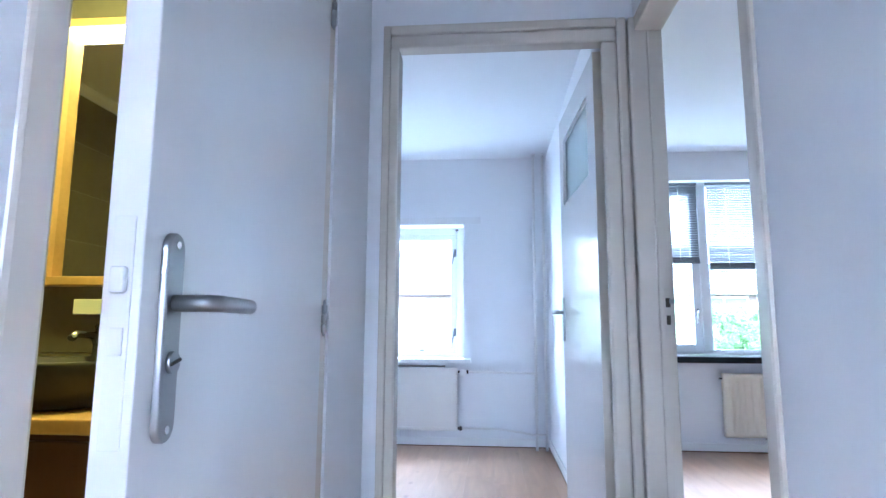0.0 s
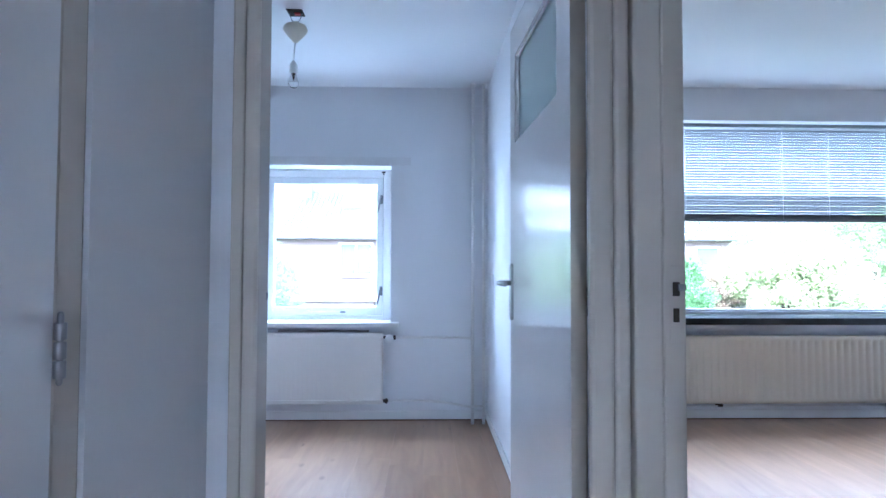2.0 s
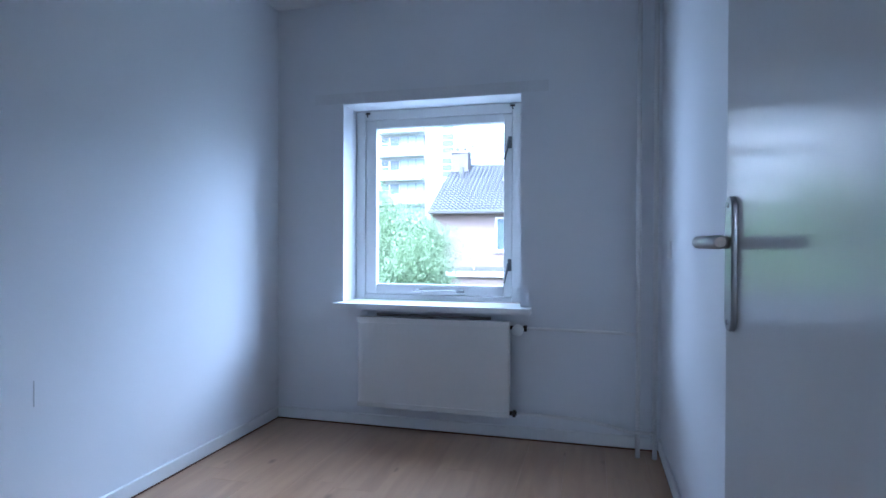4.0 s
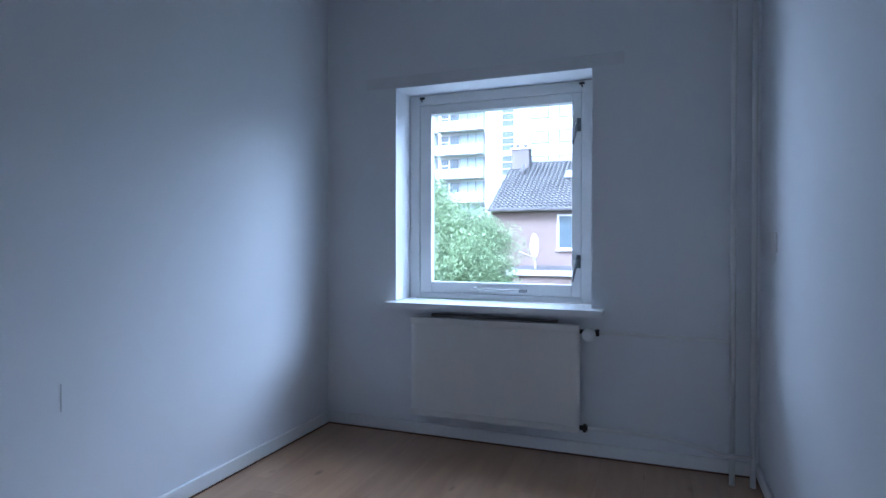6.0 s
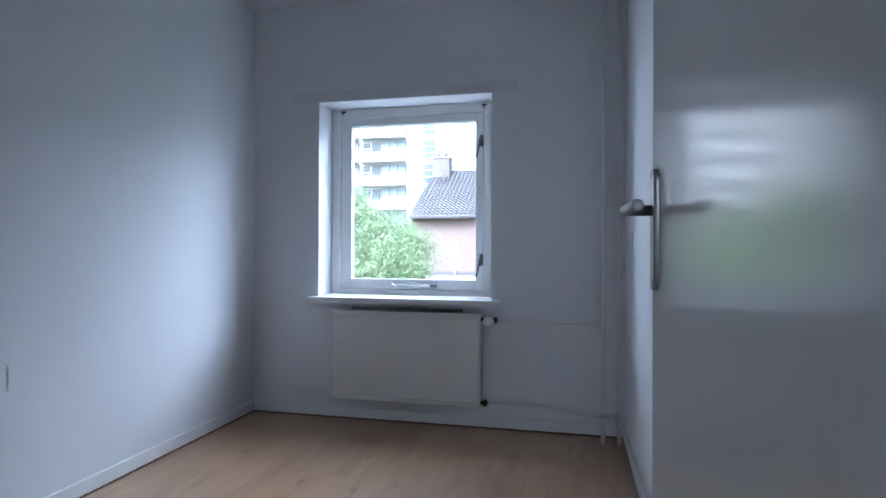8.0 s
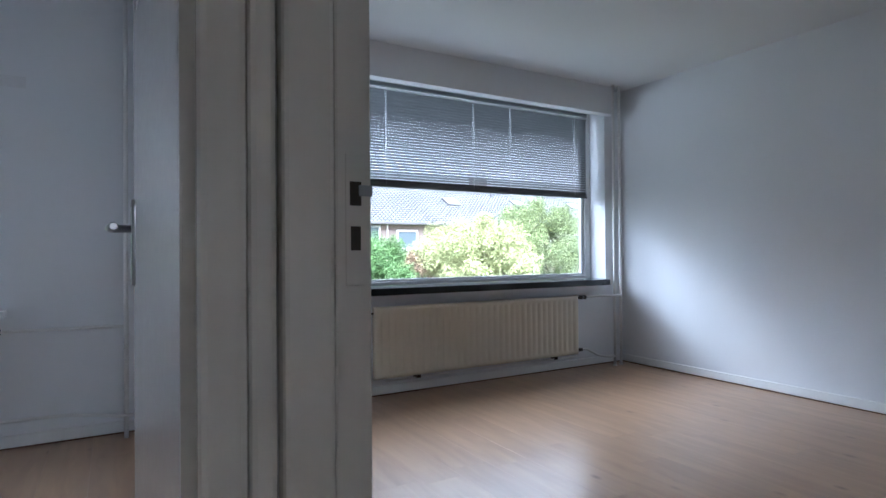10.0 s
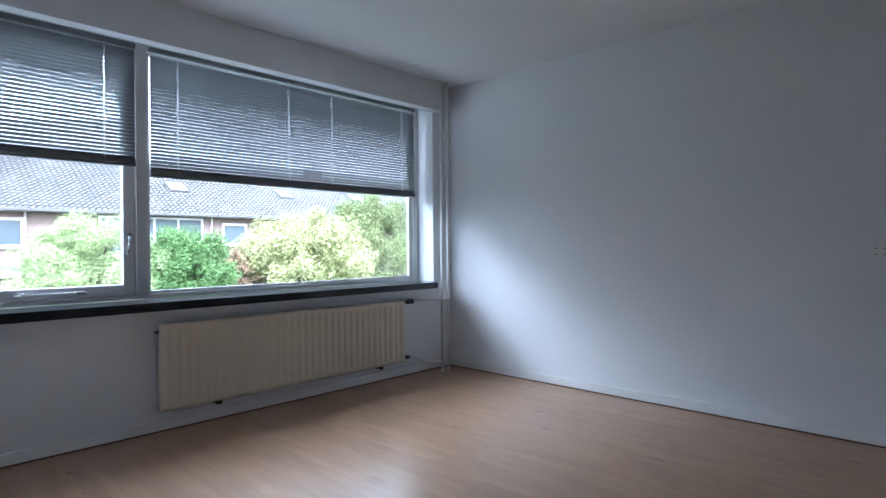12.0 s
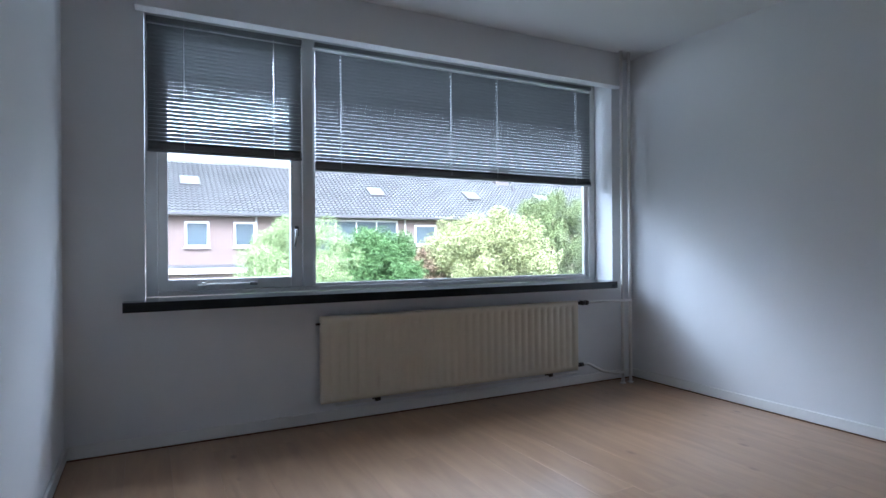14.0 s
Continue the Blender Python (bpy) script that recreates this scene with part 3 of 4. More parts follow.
def venetian_blind(x0, x1, z_bottom, label):
    """Headrail, slats, ladder cords and a stack of slats gathered on the bottom rail."""
    y, z_top = 4.955, 2.280
    t = thing("venetian_blind", ((x0 + x1) / 2, y, z_top), label, "blind", group="venetian blinds at the wide window")
    part("headrail", blk((x0, y - 0.014, z_top - 0.028), (x1, y + 0.014, z_top), 0.003), RAIL, t)
    z, pitch, k = z_bottom + 0.052, 0.0215, 0
    tilt = radians(-38.5)
    bm = bmesh.new()
    prof = []
    for j in range(5):
        u = -0.0125 + 0.025 * j / 4
        prof.append((u * math.cos(tilt), u * math.sin(tilt) + 0.0022 * (1 - (u / 0.0125) ** 2)))
    cords = [x0 + (x1 - x0) * f for f in ((0.22, 0.80) if x1 - x0 < 1.2 else (0.075, 0.43, 0.60, 0.93))]
    xs, hole = [x0 + 0.004], []
    for c in cords:  # a small routed hole at each cord
        hole.append(len(xs))
        xs += [c - 0.0014, c + 0.0014]
    xs.append(x1 - 0.004)
    rows = [[[bm.verts.new((x, y + a, b + dz)) for a, b in prof] for x in xs] for dz in (0.0, 0.0006)]
    for i in range(len(xs) - 1):
        for k in range(4):
            if i in hole and k == 2:
                continue
            (p, q), (r, w) = rows[0][i:i + 2], rows[1][i:i + 2]
            bm.faces.new((p[k], p[k + 1], q[k + 1], q[k]))
            bm.faces.new((r[k], w[k], w[k + 1], r[k + 1]))
    bmesh.ops.recalc_face_normals(bm, faces=bm.faces[:])
    first = mesh_of("slat", bm, SLAT)
    inv = Matrix.Translation(t.location).inverted()
    while z < z_top - 0.04:
        ob = new("slat", first)
        ob.parent, ob.matrix_parent_inverse, ob.location = t, inv, (0, 0, z)
        z += pitch
    flat = mesh_of("gathered_slat", blk((x0 + 0.004, y - 0.0125, 0), (x1 - 0.004, y + 0.0125, 0.0022)), SLAT)
    for j in range(8):
        ob = new("gathered_slat", flat)
        ob.parent, ob.matrix_parent_inverse, ob.location = t, inv, (0, 0.001 * (j % 3 - 1), z_bottom + 0.018 + j * 0.0036)
    part("bottom_rail", blk((x0 + 0.002, y - 0.0135, z_bottom), (x1 - 0.002, y + 0.0135, z_bottom + 0.016), 0.003), RAIL, t, "dark grey bottom rail")
    for x in cords:
        for s in (-1, 1):
            part("ladder_cord", tube(bmesh.new(), [(x, y + s * 0.0135, z_bottom + 0.016), (x, y + s * 0.0135, z_top - 0.028)], 0.0011, 6), CORD, t)


venetian_blind(2.712, 3.542, 1.552, "grey aluminium venetian blind half lowered over the casement")
venetian_blind(3.620, 5.815, 1.500, "wide grey aluminium venetian blind half lowered over the fixed pane")


# ---------------------------------------------------------------- radiators and pipes
def radiator(x0, x1, z0, z1, yf, pitch, depth, material_, label, soft):
    """A panel radiator: ribbed front with plain margins and rounded corners, back panel, top grille, brackets."""
    t = thing("radiator", ((x0 + x1) / 2, yf + 0.03, z0), label, "radiator")
    bm = bmesh.new()
    m = 0.035
    n = int((x1 - x0 - 2 * m) / pitch)
    xs, ds = [x0], [0.012]
    xs += [x0 + 0.006, x0 + 0.014, x0 + m]
    ds += [0.004, 0.0, 0.0]
    for k in range(n):
        c = x0 + m + (x1 - x0 - 2 * m) * (k + 0.5) / n
        for u, d in ((-0.3, 0), (-0.16, depth * 0.75), (0, depth), (0.16, depth * 0.75), (0.3, 0)):
            xs.append(c + u * pitch * soft)
            ds.append(d)
    xs += [x1 - m, x1 - 0.014, x1 - 0.006, x1]
    ds += [0.0, 0.0, 0.004, 0.012]
    zs = [(z0, 0.012, 0), (z0 + 0.005, 0.004, 0), (z0 + 0.013, 0, 0), (z0 + 0.034, 0, 0), (z0 + 0.05, 0, 1), (z1 - 0.05, 0, 1), (z1 - 0.034, 0, 0), (z1 - 0.013, 0, 0), (z1 - 0.005, 0.004, 0), (z1, 0.012, 0)]
    grid = [[bm.verts.new((x, yf + max(e, min(d, 1)) if not r else yf + d, z)) if (r or d in (0.012, 0.004)) else bm.verts.new((x, yf + e, z)) for x, d in zip(xs, ds)] for z, e, r in zs]
    for a, b in zip(grid, grid[1:]):
        for j in range(len(xs) - 1):
            bm.faces.new((a[j], a[j + 1], b[j + 1], b[j])).smooth = True
    bmesh.ops.recalc_face_normals(bm, faces=bm.faces[:])
    part("front_panel", bm, material_, t)
    part("back_panel", blk((x0 + 0.001, yf + 0.0125, z0 + 0.001), (x1 - 0.001, yf + 0.052, z1 - 0.001), 0.008), material_, t)
    return t


r1 = radiator(0.563, 1.437, 0.138, 0.651, 4.711, 0.0335, 0.0004, RAD1, "off-white flat panel radiator under the small window", 1.0)
part("top_rail", blk((0.563, 4.706, 0.619), (1.437, 4.712, 0.651), 0.002), RAD1, r1)
part("foot_rail", blk((0.563, 4.706, 0.138), (1.437, 4.712, 0.168), 0.002), RAD1, r1)
r2 = radiator(3.587, 5.487, 0.128, 0.632, 4.722, 0.0545, 0.009, RAD2, "long cream ribbed panel radiator under the wide window", 1.0)
part("air_vent", tube(bmesh.new(), [(3.586, 4.745, 0.588), (3.563, 4.745, 0.588)], 0.007, 10), DARKMETAL, r2, "small dark bleed valve")
for x in (3.94, 5.25):
    part("bracket", blk((x - 0.02, 4.750, 0.10), (x + 0.02, 4.797, 0.127), 0.002), DARKMETAL, r2, "dark bracket foot")
part("return_pipe", tube(bmesh.new(), [(3.68, 4.756, 0.106), (5.5, 4.756, 0.106)], 0.006, 10), PIPE, r2)

# gathered cable lying on the small radiator
rnd = random.Random(4)
cable = thing("cable_bundle", (1.0, 4.745, 0.652), "bundle of grey cable lying on the radiator", "cable")
for k in range(7):
    part("strand", tube(bmesh.new(), [(0.67 + 0.11 * j, 4.735 + 0.02 * rnd.random(), 0.656 + 0.012 * rnd.random()) for j in range(7)], 0.004, 6), CABLE, cable)

valve = thing("radiator_valve", (1.48, 4.74, 0.606), "white thermostatic valve on the small radiator", "valve")
part("body", tube(bmesh.new(), [(1.436, 4.742, 0.618), (1.52, 4.742, 0.616)], 0.011, 12), DARKMETAL, valve, "dark valve body")
part("nut", blk((1.509, 4.728, 0.600), (1.527, 4.756, 0.632), 0.004), DARKMETAL, valve)
part("knob", lathe(bmesh.new(), (1.482, 4.742, 0.610), [(0.014, 0.0), (0.026, -0.006), (0.030, -0.02), (0.031, -0.045), (0.028, -0.053), (0.010, -0.056)], 24, "Y"), PLASTIC, valve, "white ribbed knob")
lock = thing("pipe_coupling", (1.457, 4.742, 0.155), "dark lockshield valve at the radiator's foot", "valve")
part("body", tube(bmesh.new(), [(1.436, 4.742, 0.155), (1.474, 4.742, 0.155)], 0.012, 12), DARKMETAL, lock)
part("nut", blk((1.452, 4.727, 0.137), (1.468, 4.757, 0.173), 0.004), DARKMETAL, lock)


def heating_pipes(name, label, runs, rings=()):
    t = thing(name, runs[0][0], label, "pipe")
    for pts, r in [(p[:-1], p[-1]) if isinstance(p[-1], float) else (p, 0.0115) for p in runs]:
        part("pipe", tube(bmesh.new(), pts, r, 14), PIPE, t)
    for x, y, z in rings:
        part("collar", lathe(bmesh.new(), (x, y, z), [(0.0125, 0), (0.022, 0.001), (0.022, 0.006), (0.0125, 0.012)], 18), PIPE, t)
    return t


heating_pipes("heating_pipes", "white painted heating pipes in the corner of the small bedroom", [
    [(2.087, 4.685, 0.0), (2.087, 4.685, H)], [(2.167, 4.685, 0.0), (2.167, 4.685, H)],
    [(1.52, 4.742, 0.616), (1.62, 4.742, 0.616), (2.02, 4.725, 0.614), (2.086, 4.69, 0.612), 0.0085],
    [(1.474, 4.742, 0.155), (1.64, 4.742, 0.155), (1.80, 4.742, 0.152), (1.96, 4.72, 0.135), (2.05, 4.672, 0.126), (2.164, 4.678, 0.128), 0.0085]],
    [(2.087, 4.685, H - 0.012), (2.167, 4.685, H - 0.012)])
heating_pipes("heating_pipes", "white painted heating pipes in the corner of the large bedroom", [
    [(5.862, 4.67, 0.0), (5.862, 4.67, H)], [(5.938, 4.67, 0.0), (5.938, 4.67, H)],
    [(5.487, 4.752, 0.612), (5.62, 4.752, 0.612), (5.70, 4.71, 0.62), (5.80, 4.65, 0.622), (5.932, 4.655, 0.622), 0.009],
    [(5.487, 4.752, 0.16), (5.60, 4.752, 0.158), (5.70, 4.71, 0.10), (5.79, 4.66, 0.085), (5.86, 4.665, 0.085), 0.009]],
    [(5.862, 4.67, 0.0), (5.938, 4.67, 0.0)])
v2 = thing("radiator_valve", (5.53, 4.752, 0.612), "dark valve at the top corner of the long radiator", "valve")
part("body", tube(bmesh.new(), [(5.486, 4.752, 0.612), (5.60, 4.752, 0.612)], 0.012, 12), DARKMETAL, v2)
part("nut", blk((5.53, 4.735, 0.595), (5.548, 4.769, 0.629), 0.004), DARKMETAL, v2)
part("nut", blk((5.572, 4.735, 0.595), (5.59, 4.769, 0.629), 0.004), DARKMETAL, v2)
v3 = thing("pipe_coupling", (5.50, 4.752, 0.16), "dark coupling at the foot of the long radiator", "valve")
part("body", tube(bmesh.new(), [(5.486, 4.752, 0.16), (5.545, 4.752, 0.16)], 0.015, 12), DARKMETAL, v3)


solid("trim_seam", blk((0.0, 3.225, 0.50), (0.0018, 3.229, 0.59), 0.0006), material("seam_filler", (0.5, 0.5, 0.5), 0.8), "short raised seam in the wall covering", "trim")

# ---------------------------------------------------------------- lamp, sockets
def pendant(x, y):
    t = thing("pendant_light", (x, y, H), "bare bulb and cream ceiling rose hanging on a cord", "lamp")
    # no opening is cut: a dark slab stands for the shade in the box
    part("ceiling_box", blk((x - 0.042, y - 0.042, H - 0.004), (x + 0.042, y + 0.042, H), 0.001), HOLE, t, "dark slab for the shaded inside of an open junction box")
    part("terminal", blk((x - 0.005, y - 0.012, H - 0.012), (x + 0.025, y + 0.012, H - 0.0045), 0.002), RED, t)
    for s in (-1, 1):
        part("wire", tube(bmesh.new(), [(x + s * 0.035, y, H - 0.004), (x + s * 0.022, y, H - 0.04), (x + s * 0.012, y, H - 0.052), (x + s * 0.004, y, H - 0.062)], 0.002, 6), RAIL, t)
    part("ceiling_rose", lathe(bmesh.new(), (x, y, H - 0.165), [(0.004, 0), (0.012, 0.004), (0.04, 0.035), (0.058, 0.058), (0.064, 0.072), (0.056, 0.09), (0.035, 0.1), (0.012, 0.105), (0.008, 0.115)], 28), material("cream_plastic", (0.74, 0.70, 0.58), 0.4), t, "cream plastic ceiling rose")
    part("cord", tube(bmesh.new(), [(x, y, H - 0.163), (x - 0.006, y, H - 0.21), (x - 0.008, y, H - 0.262)], 0.0032, 8), PLASTIC, t)
    part("lamp_holder", lathe(bmesh.new(), (x - 0.008, y, H - 0.33), [(0.02, 0), (0.0215, 0.004), (0.021, 0.045), (0.012, 0.06), (0.005, 0.07)], 20), PLASTIC, t)
    b = part("bulb", lathe(bmesh.new(), (x - 0.008, y, H - 0.41), [(0.002, 0), (0.016, 0.006), (0.026, 0.02), (0.028, 0.035), (0.022, 0.055), (0.014, 0.07), (0.013, 0.08)], 20), glass_material("bulb_glass"), t, "clear glass bulb")
    part("filament_stem", tube(bmesh.new(), [(x - 0.008, y, H - 0.332), (x - 0.008, y, H - 0.37)], [0.006, 0.002], 8), DARKMETAL, b)


pendant(1.048, 3.56)


def wall_plate(name, label, at, normal, holes):
    n = Vector(normal)
    s = Vector((-n.y, n.x, 0))
    c = Vector(at)
    t = thing(name, at, label, "socket")

    def slab(u0, u1, v0, v1, d0, d1, bev):
        p, q = c + s * u0 + Vector((0, 0, v0)) + n * d0, c + s * u1 + Vector((0, 0, v1)) + n * d1
        return blk([min(p[i], q[i]) for i in range(3)], [max(p[i], q[i]) for i in range(3)], bev)
    part("plate", slab(-0.04, 0.04, -0.04, 0.04, 0.0, 0.009, 0.003), PLASTIC, t)
    for u, v in holes:
        # pin holes are dark blocks on the plate, shade given as colour
        part("pin_hole", slab(u - 0.003, u + 0.003, v - 0.003, v + 0.003, 0.0088, 0.0098, 0), HOLE, t)


wall_plate("wall_socket", "white double wall socket on the party wall", (6.09, 1.71, 1.027), (-1, 0, 0), [(-0.018, 0.016), (0.018, 0.016), (-0.018, -0.016), (0.018, -0.016)])
wall_plate("light_switch", "white switch plate on the partition wall", (2.207, 4.47, 1.044), (-1, 0, 0), [])

# ---------------------------------------------------------------- bathroom behind the ajar door
vanity = thing("vanity_cabinet", (0.1, 1.55, 0), "dark brown bathroom vanity cabinet under a wooden top", "cabinet")
part("body", blk((-0.5, 1.345, 0.1), (0.75, 1.80, 0.71), 0.003), DARKWOOD, vanity)
part("drawer_front", blk((-0.495, 1.327, 0.12), (0.12, 1.343, 0.695), 0.003), DARKWOOD, vanity)
part("drawer_front", blk((0.126, 1.327, 0.12), (0.745, 1.343, 0.695), 0.003), DARKWOOD, vanity)
part("plinth", blk((-0.48, 1.4, 0.0), (0.73, 1.79, 0.1)), HOLE, vanity)
solid("worktop", blk((-0.52, 1.31, 0.715), (0.78, 1.80, 0.755), 0.004), OAK, "oiled wooden vanity top", "worktop", kind="")
bs = bmesh.new()
lathe(bs, (0.40, 1.55, 0.755), [(0.12, 0), (0.16, 0.01), (0.195, 0.06), (0.205, 0.13), (0.205, 0.14), (0.19, 0.14), (0.175, 0.07), (0.12, 0.03), (0.02, 0.025)], 40)
solid("wash_basin", bs, BASIN, "round black stone vessel basin on the wooden top", "basin", kind="")
tap = thing("tap", (0.36, 1.74, 0.755), "chrome tap behind the basin", "tap")
part("pillar", tube(bmesh.new(), [(0.36, 1.74, 0.755), (0.36, 1.74, 0.935), (0.36, 1.72, 0.965), (0.36, 1.64, 0.97), (0.36, 1.62, 0.955)], 0.012, 14), CHROME, tap)
part("lever", tube(bmesh.new(), [(0.36, 1.74, 0.97), (0.36, 1.735, 1.), (0.40, 1.73, 1.007)], 0.006, 10), CHROME, tap)
cab = thing("mirror_cabinet", (0.3, 1.73, 1.155), "mirror in a wooden frame with a lit top edge", "mirror")
part("bottom_rail", blk((0.095, 1.70, 1.135), (0.925, 1.79, 1.165), 0.003), OAK, cab)
part("side_rail", blk((0.095, 1.70, 1.165), (0.165, 1.79, 2.085), 0.003), OAK, cab)
part("side_rail", blk((0.90, 1.74, 1.165), (0.925, 1.79, 2.085), 0.003), OAK, cab)
part("top_rail", blk((0.095, 1.70, 2.085), (0.925, 1.79, 2.115), 0.003), OAK, cab)
part("mirror", blk((0.165, 1.75, 1.165), (0.90, 1.79, 2.085)), MIRROR, cab, "clear mirror pane")
strip_mat = material("warm_led_strip", (1.0, 0.8, 0.4), 0.5)
strip_b = strip_mat.node_tree.nodes["Principled BSDF"]
strip_b.inputs["Emission Color"].default_value, strip_b.inputs["Emission Strength"].default_value = (1.0, 0.70, 0.22, 1), 5.0
part("light_strip", blk((0.17, 1.705, 2.063), (0.895, 1.745, 2.083), 0.003), strip_mat, cab, "warm glowing light strip")
sh = thing("wall_shelf", (0.42, 1.76, 1.055), "small white shelf under the mirror", "shelf")
part("board", blk((0.33, 1.66, 1.05), (0.62, 1.80, 1.07), 0.004), PLASTIC, sh)
part("lip", blk((0.33, 1.655, 1.035), (0.62, 1.6595, 1.085), 0.002), PLASTIC, sh)


def tiles(name, label, origin, u, v, nrm, nu, nv, w, h):
    """A tiled field: grout bed with one proud tile object for each tile."""
    o, u, v, nrm = Vector(origin), Vector(u), Vector(v), Vector(nrm)
    a, b = o + nrm * 0.001, o + u * (nu * w) + v * (nv * h) + nrm * 0.006
    field = solid(name, blk([min(a[i], b[i]) for i in range(3)], [max(a[i], b[i]) for i in range(3)]), GROUT, label, "wall tiles")
    p, q = u * 0.002 + v * 0.002 + nrm * 0.0062, u * (w - 0.002) + v * (h - 0.002) + nrm * 0.0095
    me = mesh_of("tile", blk([min(p[i], q[i]) for i in range(3)], [max(p[i], q[i]) for i in range(3)], 0.001, 1), TILEG)
    for i in range(nu):
        for j in range(nv):
            ob = new("tile", me)
            ob.parent, ob.location = field, o + u * (i * w) + v * (j * h)


tiles("wall_tiles_north", "grey matt bathroom wall tiles", (-0.8, 1.80, 0), (1, 0, 0), (0, 0, 1), (0, -1, 0), 3, 8, 0.6, 0.3)
tiles("wall_tiles_south", "grey matt bathroom wall tiles", (-0.8, -0.70, 0), (1, 0, 0), (0, 0, 1), (0, 1, 0), 3, 8, 0.6, 0.3)
tiles("wall_tiles_west", "grey matt bathroom wall tiles", (-0.80, -0.66, 0), (0, 1, 0), (0, 0, 1), (1, 0, 0), 4, 8, 0.6, 0.3)

# unseen window, added as the opening for the landing's fill lamp
sw = thing("landing_fill_window", (1.71, -2.65, 1.0), "unseen plain white window added to let fill light onto the landing", "window", kind="structure")
frame_parts(sw, "window_frame", 1.302, 2.118, -2.68, -2.62, 1.002, 2.098, (0.05, 0.05, 0.05, 0.05), SASH)
sg = part("pane", blk((1.352, -2.652, 1.052), (2.068, -2.648, 2.048)), GLASS, sw, "clear glass pane")
sg.visible_shadow = False

# ---------------------------------------------------------------- outside
GZ = -2.75
GRASS = material("lawn_and_garden", (0.07, 0.10, 0.035), 0.95, vary=0.35, scale=0.6, fine=9, bump=0.3)
TILE = material("grey_concrete_roof_tile", (0.20, 0.208, 0.215), 0.75, vary=0.2, scale=1.0, fine=20, bump=0.02)
BRICK = brick_material("pinkish_brick", (0.185, 0.138, 0.122), (0.225, 0.168, 0.148), (0.27, 0.245, 0.228))
GREYBRICK = brick_material("grey_brick", (0.15, 0.135, 0.135), (0.19, 0.17, 0.17), (0.24, 0.23, 0.23))
WHITEWOOD = material("white_outdoor_paint", (0.75, 0.75, 0.74), 0.5)
PALE = material("pale_concrete", (0.62, 0.62, 0.61), 0.8, vary=0.06, scale=0.3, fine=6)
DARKPANE = material("dark_window_pane", (0.10, 0.13, 0.15), 0.08, vary=0.2, scale=0.8, fine=4, bump=0)
FELT = material("bitumen_roof", (0.13, 0.13, 0.135), 0.9)
BARK = material("bark", (0.10, 0.07, 0.05), 0.9, vary=0.3, scale=9, fine=60, bump=0.3)
PANEL = material("blue_grey_panel", (0.35, 0.42, 0.44), 0.5, vary=0.08)
solid("ground", blk((-400, 5.3, GZ - 0.5), (400, 700, GZ)), GRASS, "gardens and lawns behind the houses", "ground")
# outer face of our own house
solid("outer_wall", blk((-6, FY - 6.5, GZ), (12, FY + 0.27, -0.26)), BRICK, "brick outer wall below the bedrooms", "wall")


def house_window(parent, x0, x1, y, z0, z1, panes=1):
    w = part("window_frame", blocks([((x0, y - 0.06, z0), (x0 + 0.09, y + 0.02, z1)), ((x1 - 0.09, y - 0.06, z0), (x1, y + 0.02, z1)), ((x0 + 0.09, y - 0.06, z0), (x1 - 0.09, y + 0.02, z0 + 0.09)), ((x0 + 0.09, y - 0.06, z1 - 0.09), (x1 - 0.09, y + 0.02, z1))]), WHITEWOOD, parent)
    step = (x1 - x0 - 0.18) / panes
    for k in range(panes):
        part("pane", blk((x0 + 0.09 + k * step + (0.04 if k else 0), y - 0.03, z0 + 0.09), (x0 + 0.09 + (k + 1) * step, y + 0.01, z1 - 0.09)), DARKPANE, w)
        if k:
            part("mullion", blk((x0 + 0.09 + k * step - 0.03, y - 0.055, z0 + 0.09), (x0 + 0.09 + k * step + 0.035, y + 0.02, z1 - 0.09)), WHITEWOOD, w)
    part("sill", blk((x0 - 0.05, y - 0.12, z0 - 0.06), (x1 + 0.05, y + 0.02, z0)), WHITEWOOD, w)


EAVE, RIDGE, RUN, HY = 2.72, 5.2, 4.4, 27.0


def roof_slope(parent, x0, x1):
    """One slope of rolled roof tiles: each course a wavy strip with a drop at its lower edge."""
    bm = bmesh.new()
    courses, wave = 22, 0.215
    n = int((x1 - x0) / wave * 6)
    slope = (RIDGE - EAVE + 0.25) / (RUN + 0.4)
    for c in range(courses):
        ya = HY - 0.4 + (RUN + 0.4) * c / courses
        yb = HY - 0.4 + (RUN + 0.4) * (c + 1.06) / courses
        lo, mid, hi = [], [], []
        for i in range(n + 1):
            x = x0 + (x1 - x0) * i / n
            ph = (x / wave) % 1.0
            roll = 0.042 * (math.sin(math.pi * ph / 0.55) if ph < 0.55 else -0.25 * math.sin(math.pi * (ph - 0.55) / 0.45))
            za = EAVE - 0.2 + slope * (ya - HY + 0.4) + 0.08 + roll
            zb = EAVE - 0.2 + slope * (yb - HY + 0.4) + 0.0 + roll
            lo.append(bm.verts.new((x, ya + 0.07, za - 0.08)))
            mid.append(bm.verts.new((x, ya, za)))
            hi.append(bm.verts.new((x, yb, zb)))
        for i in range(n):
            bm.faces.new((lo[i], lo[i + 1], mid[i + 1], mid[i]))
            bm.faces.new((mid[i], mid[i + 1], hi[i + 1], hi[i])).smooth = True
    return part("roof_tiles", bm, TILE, parent, "grey rolled roof tiles")


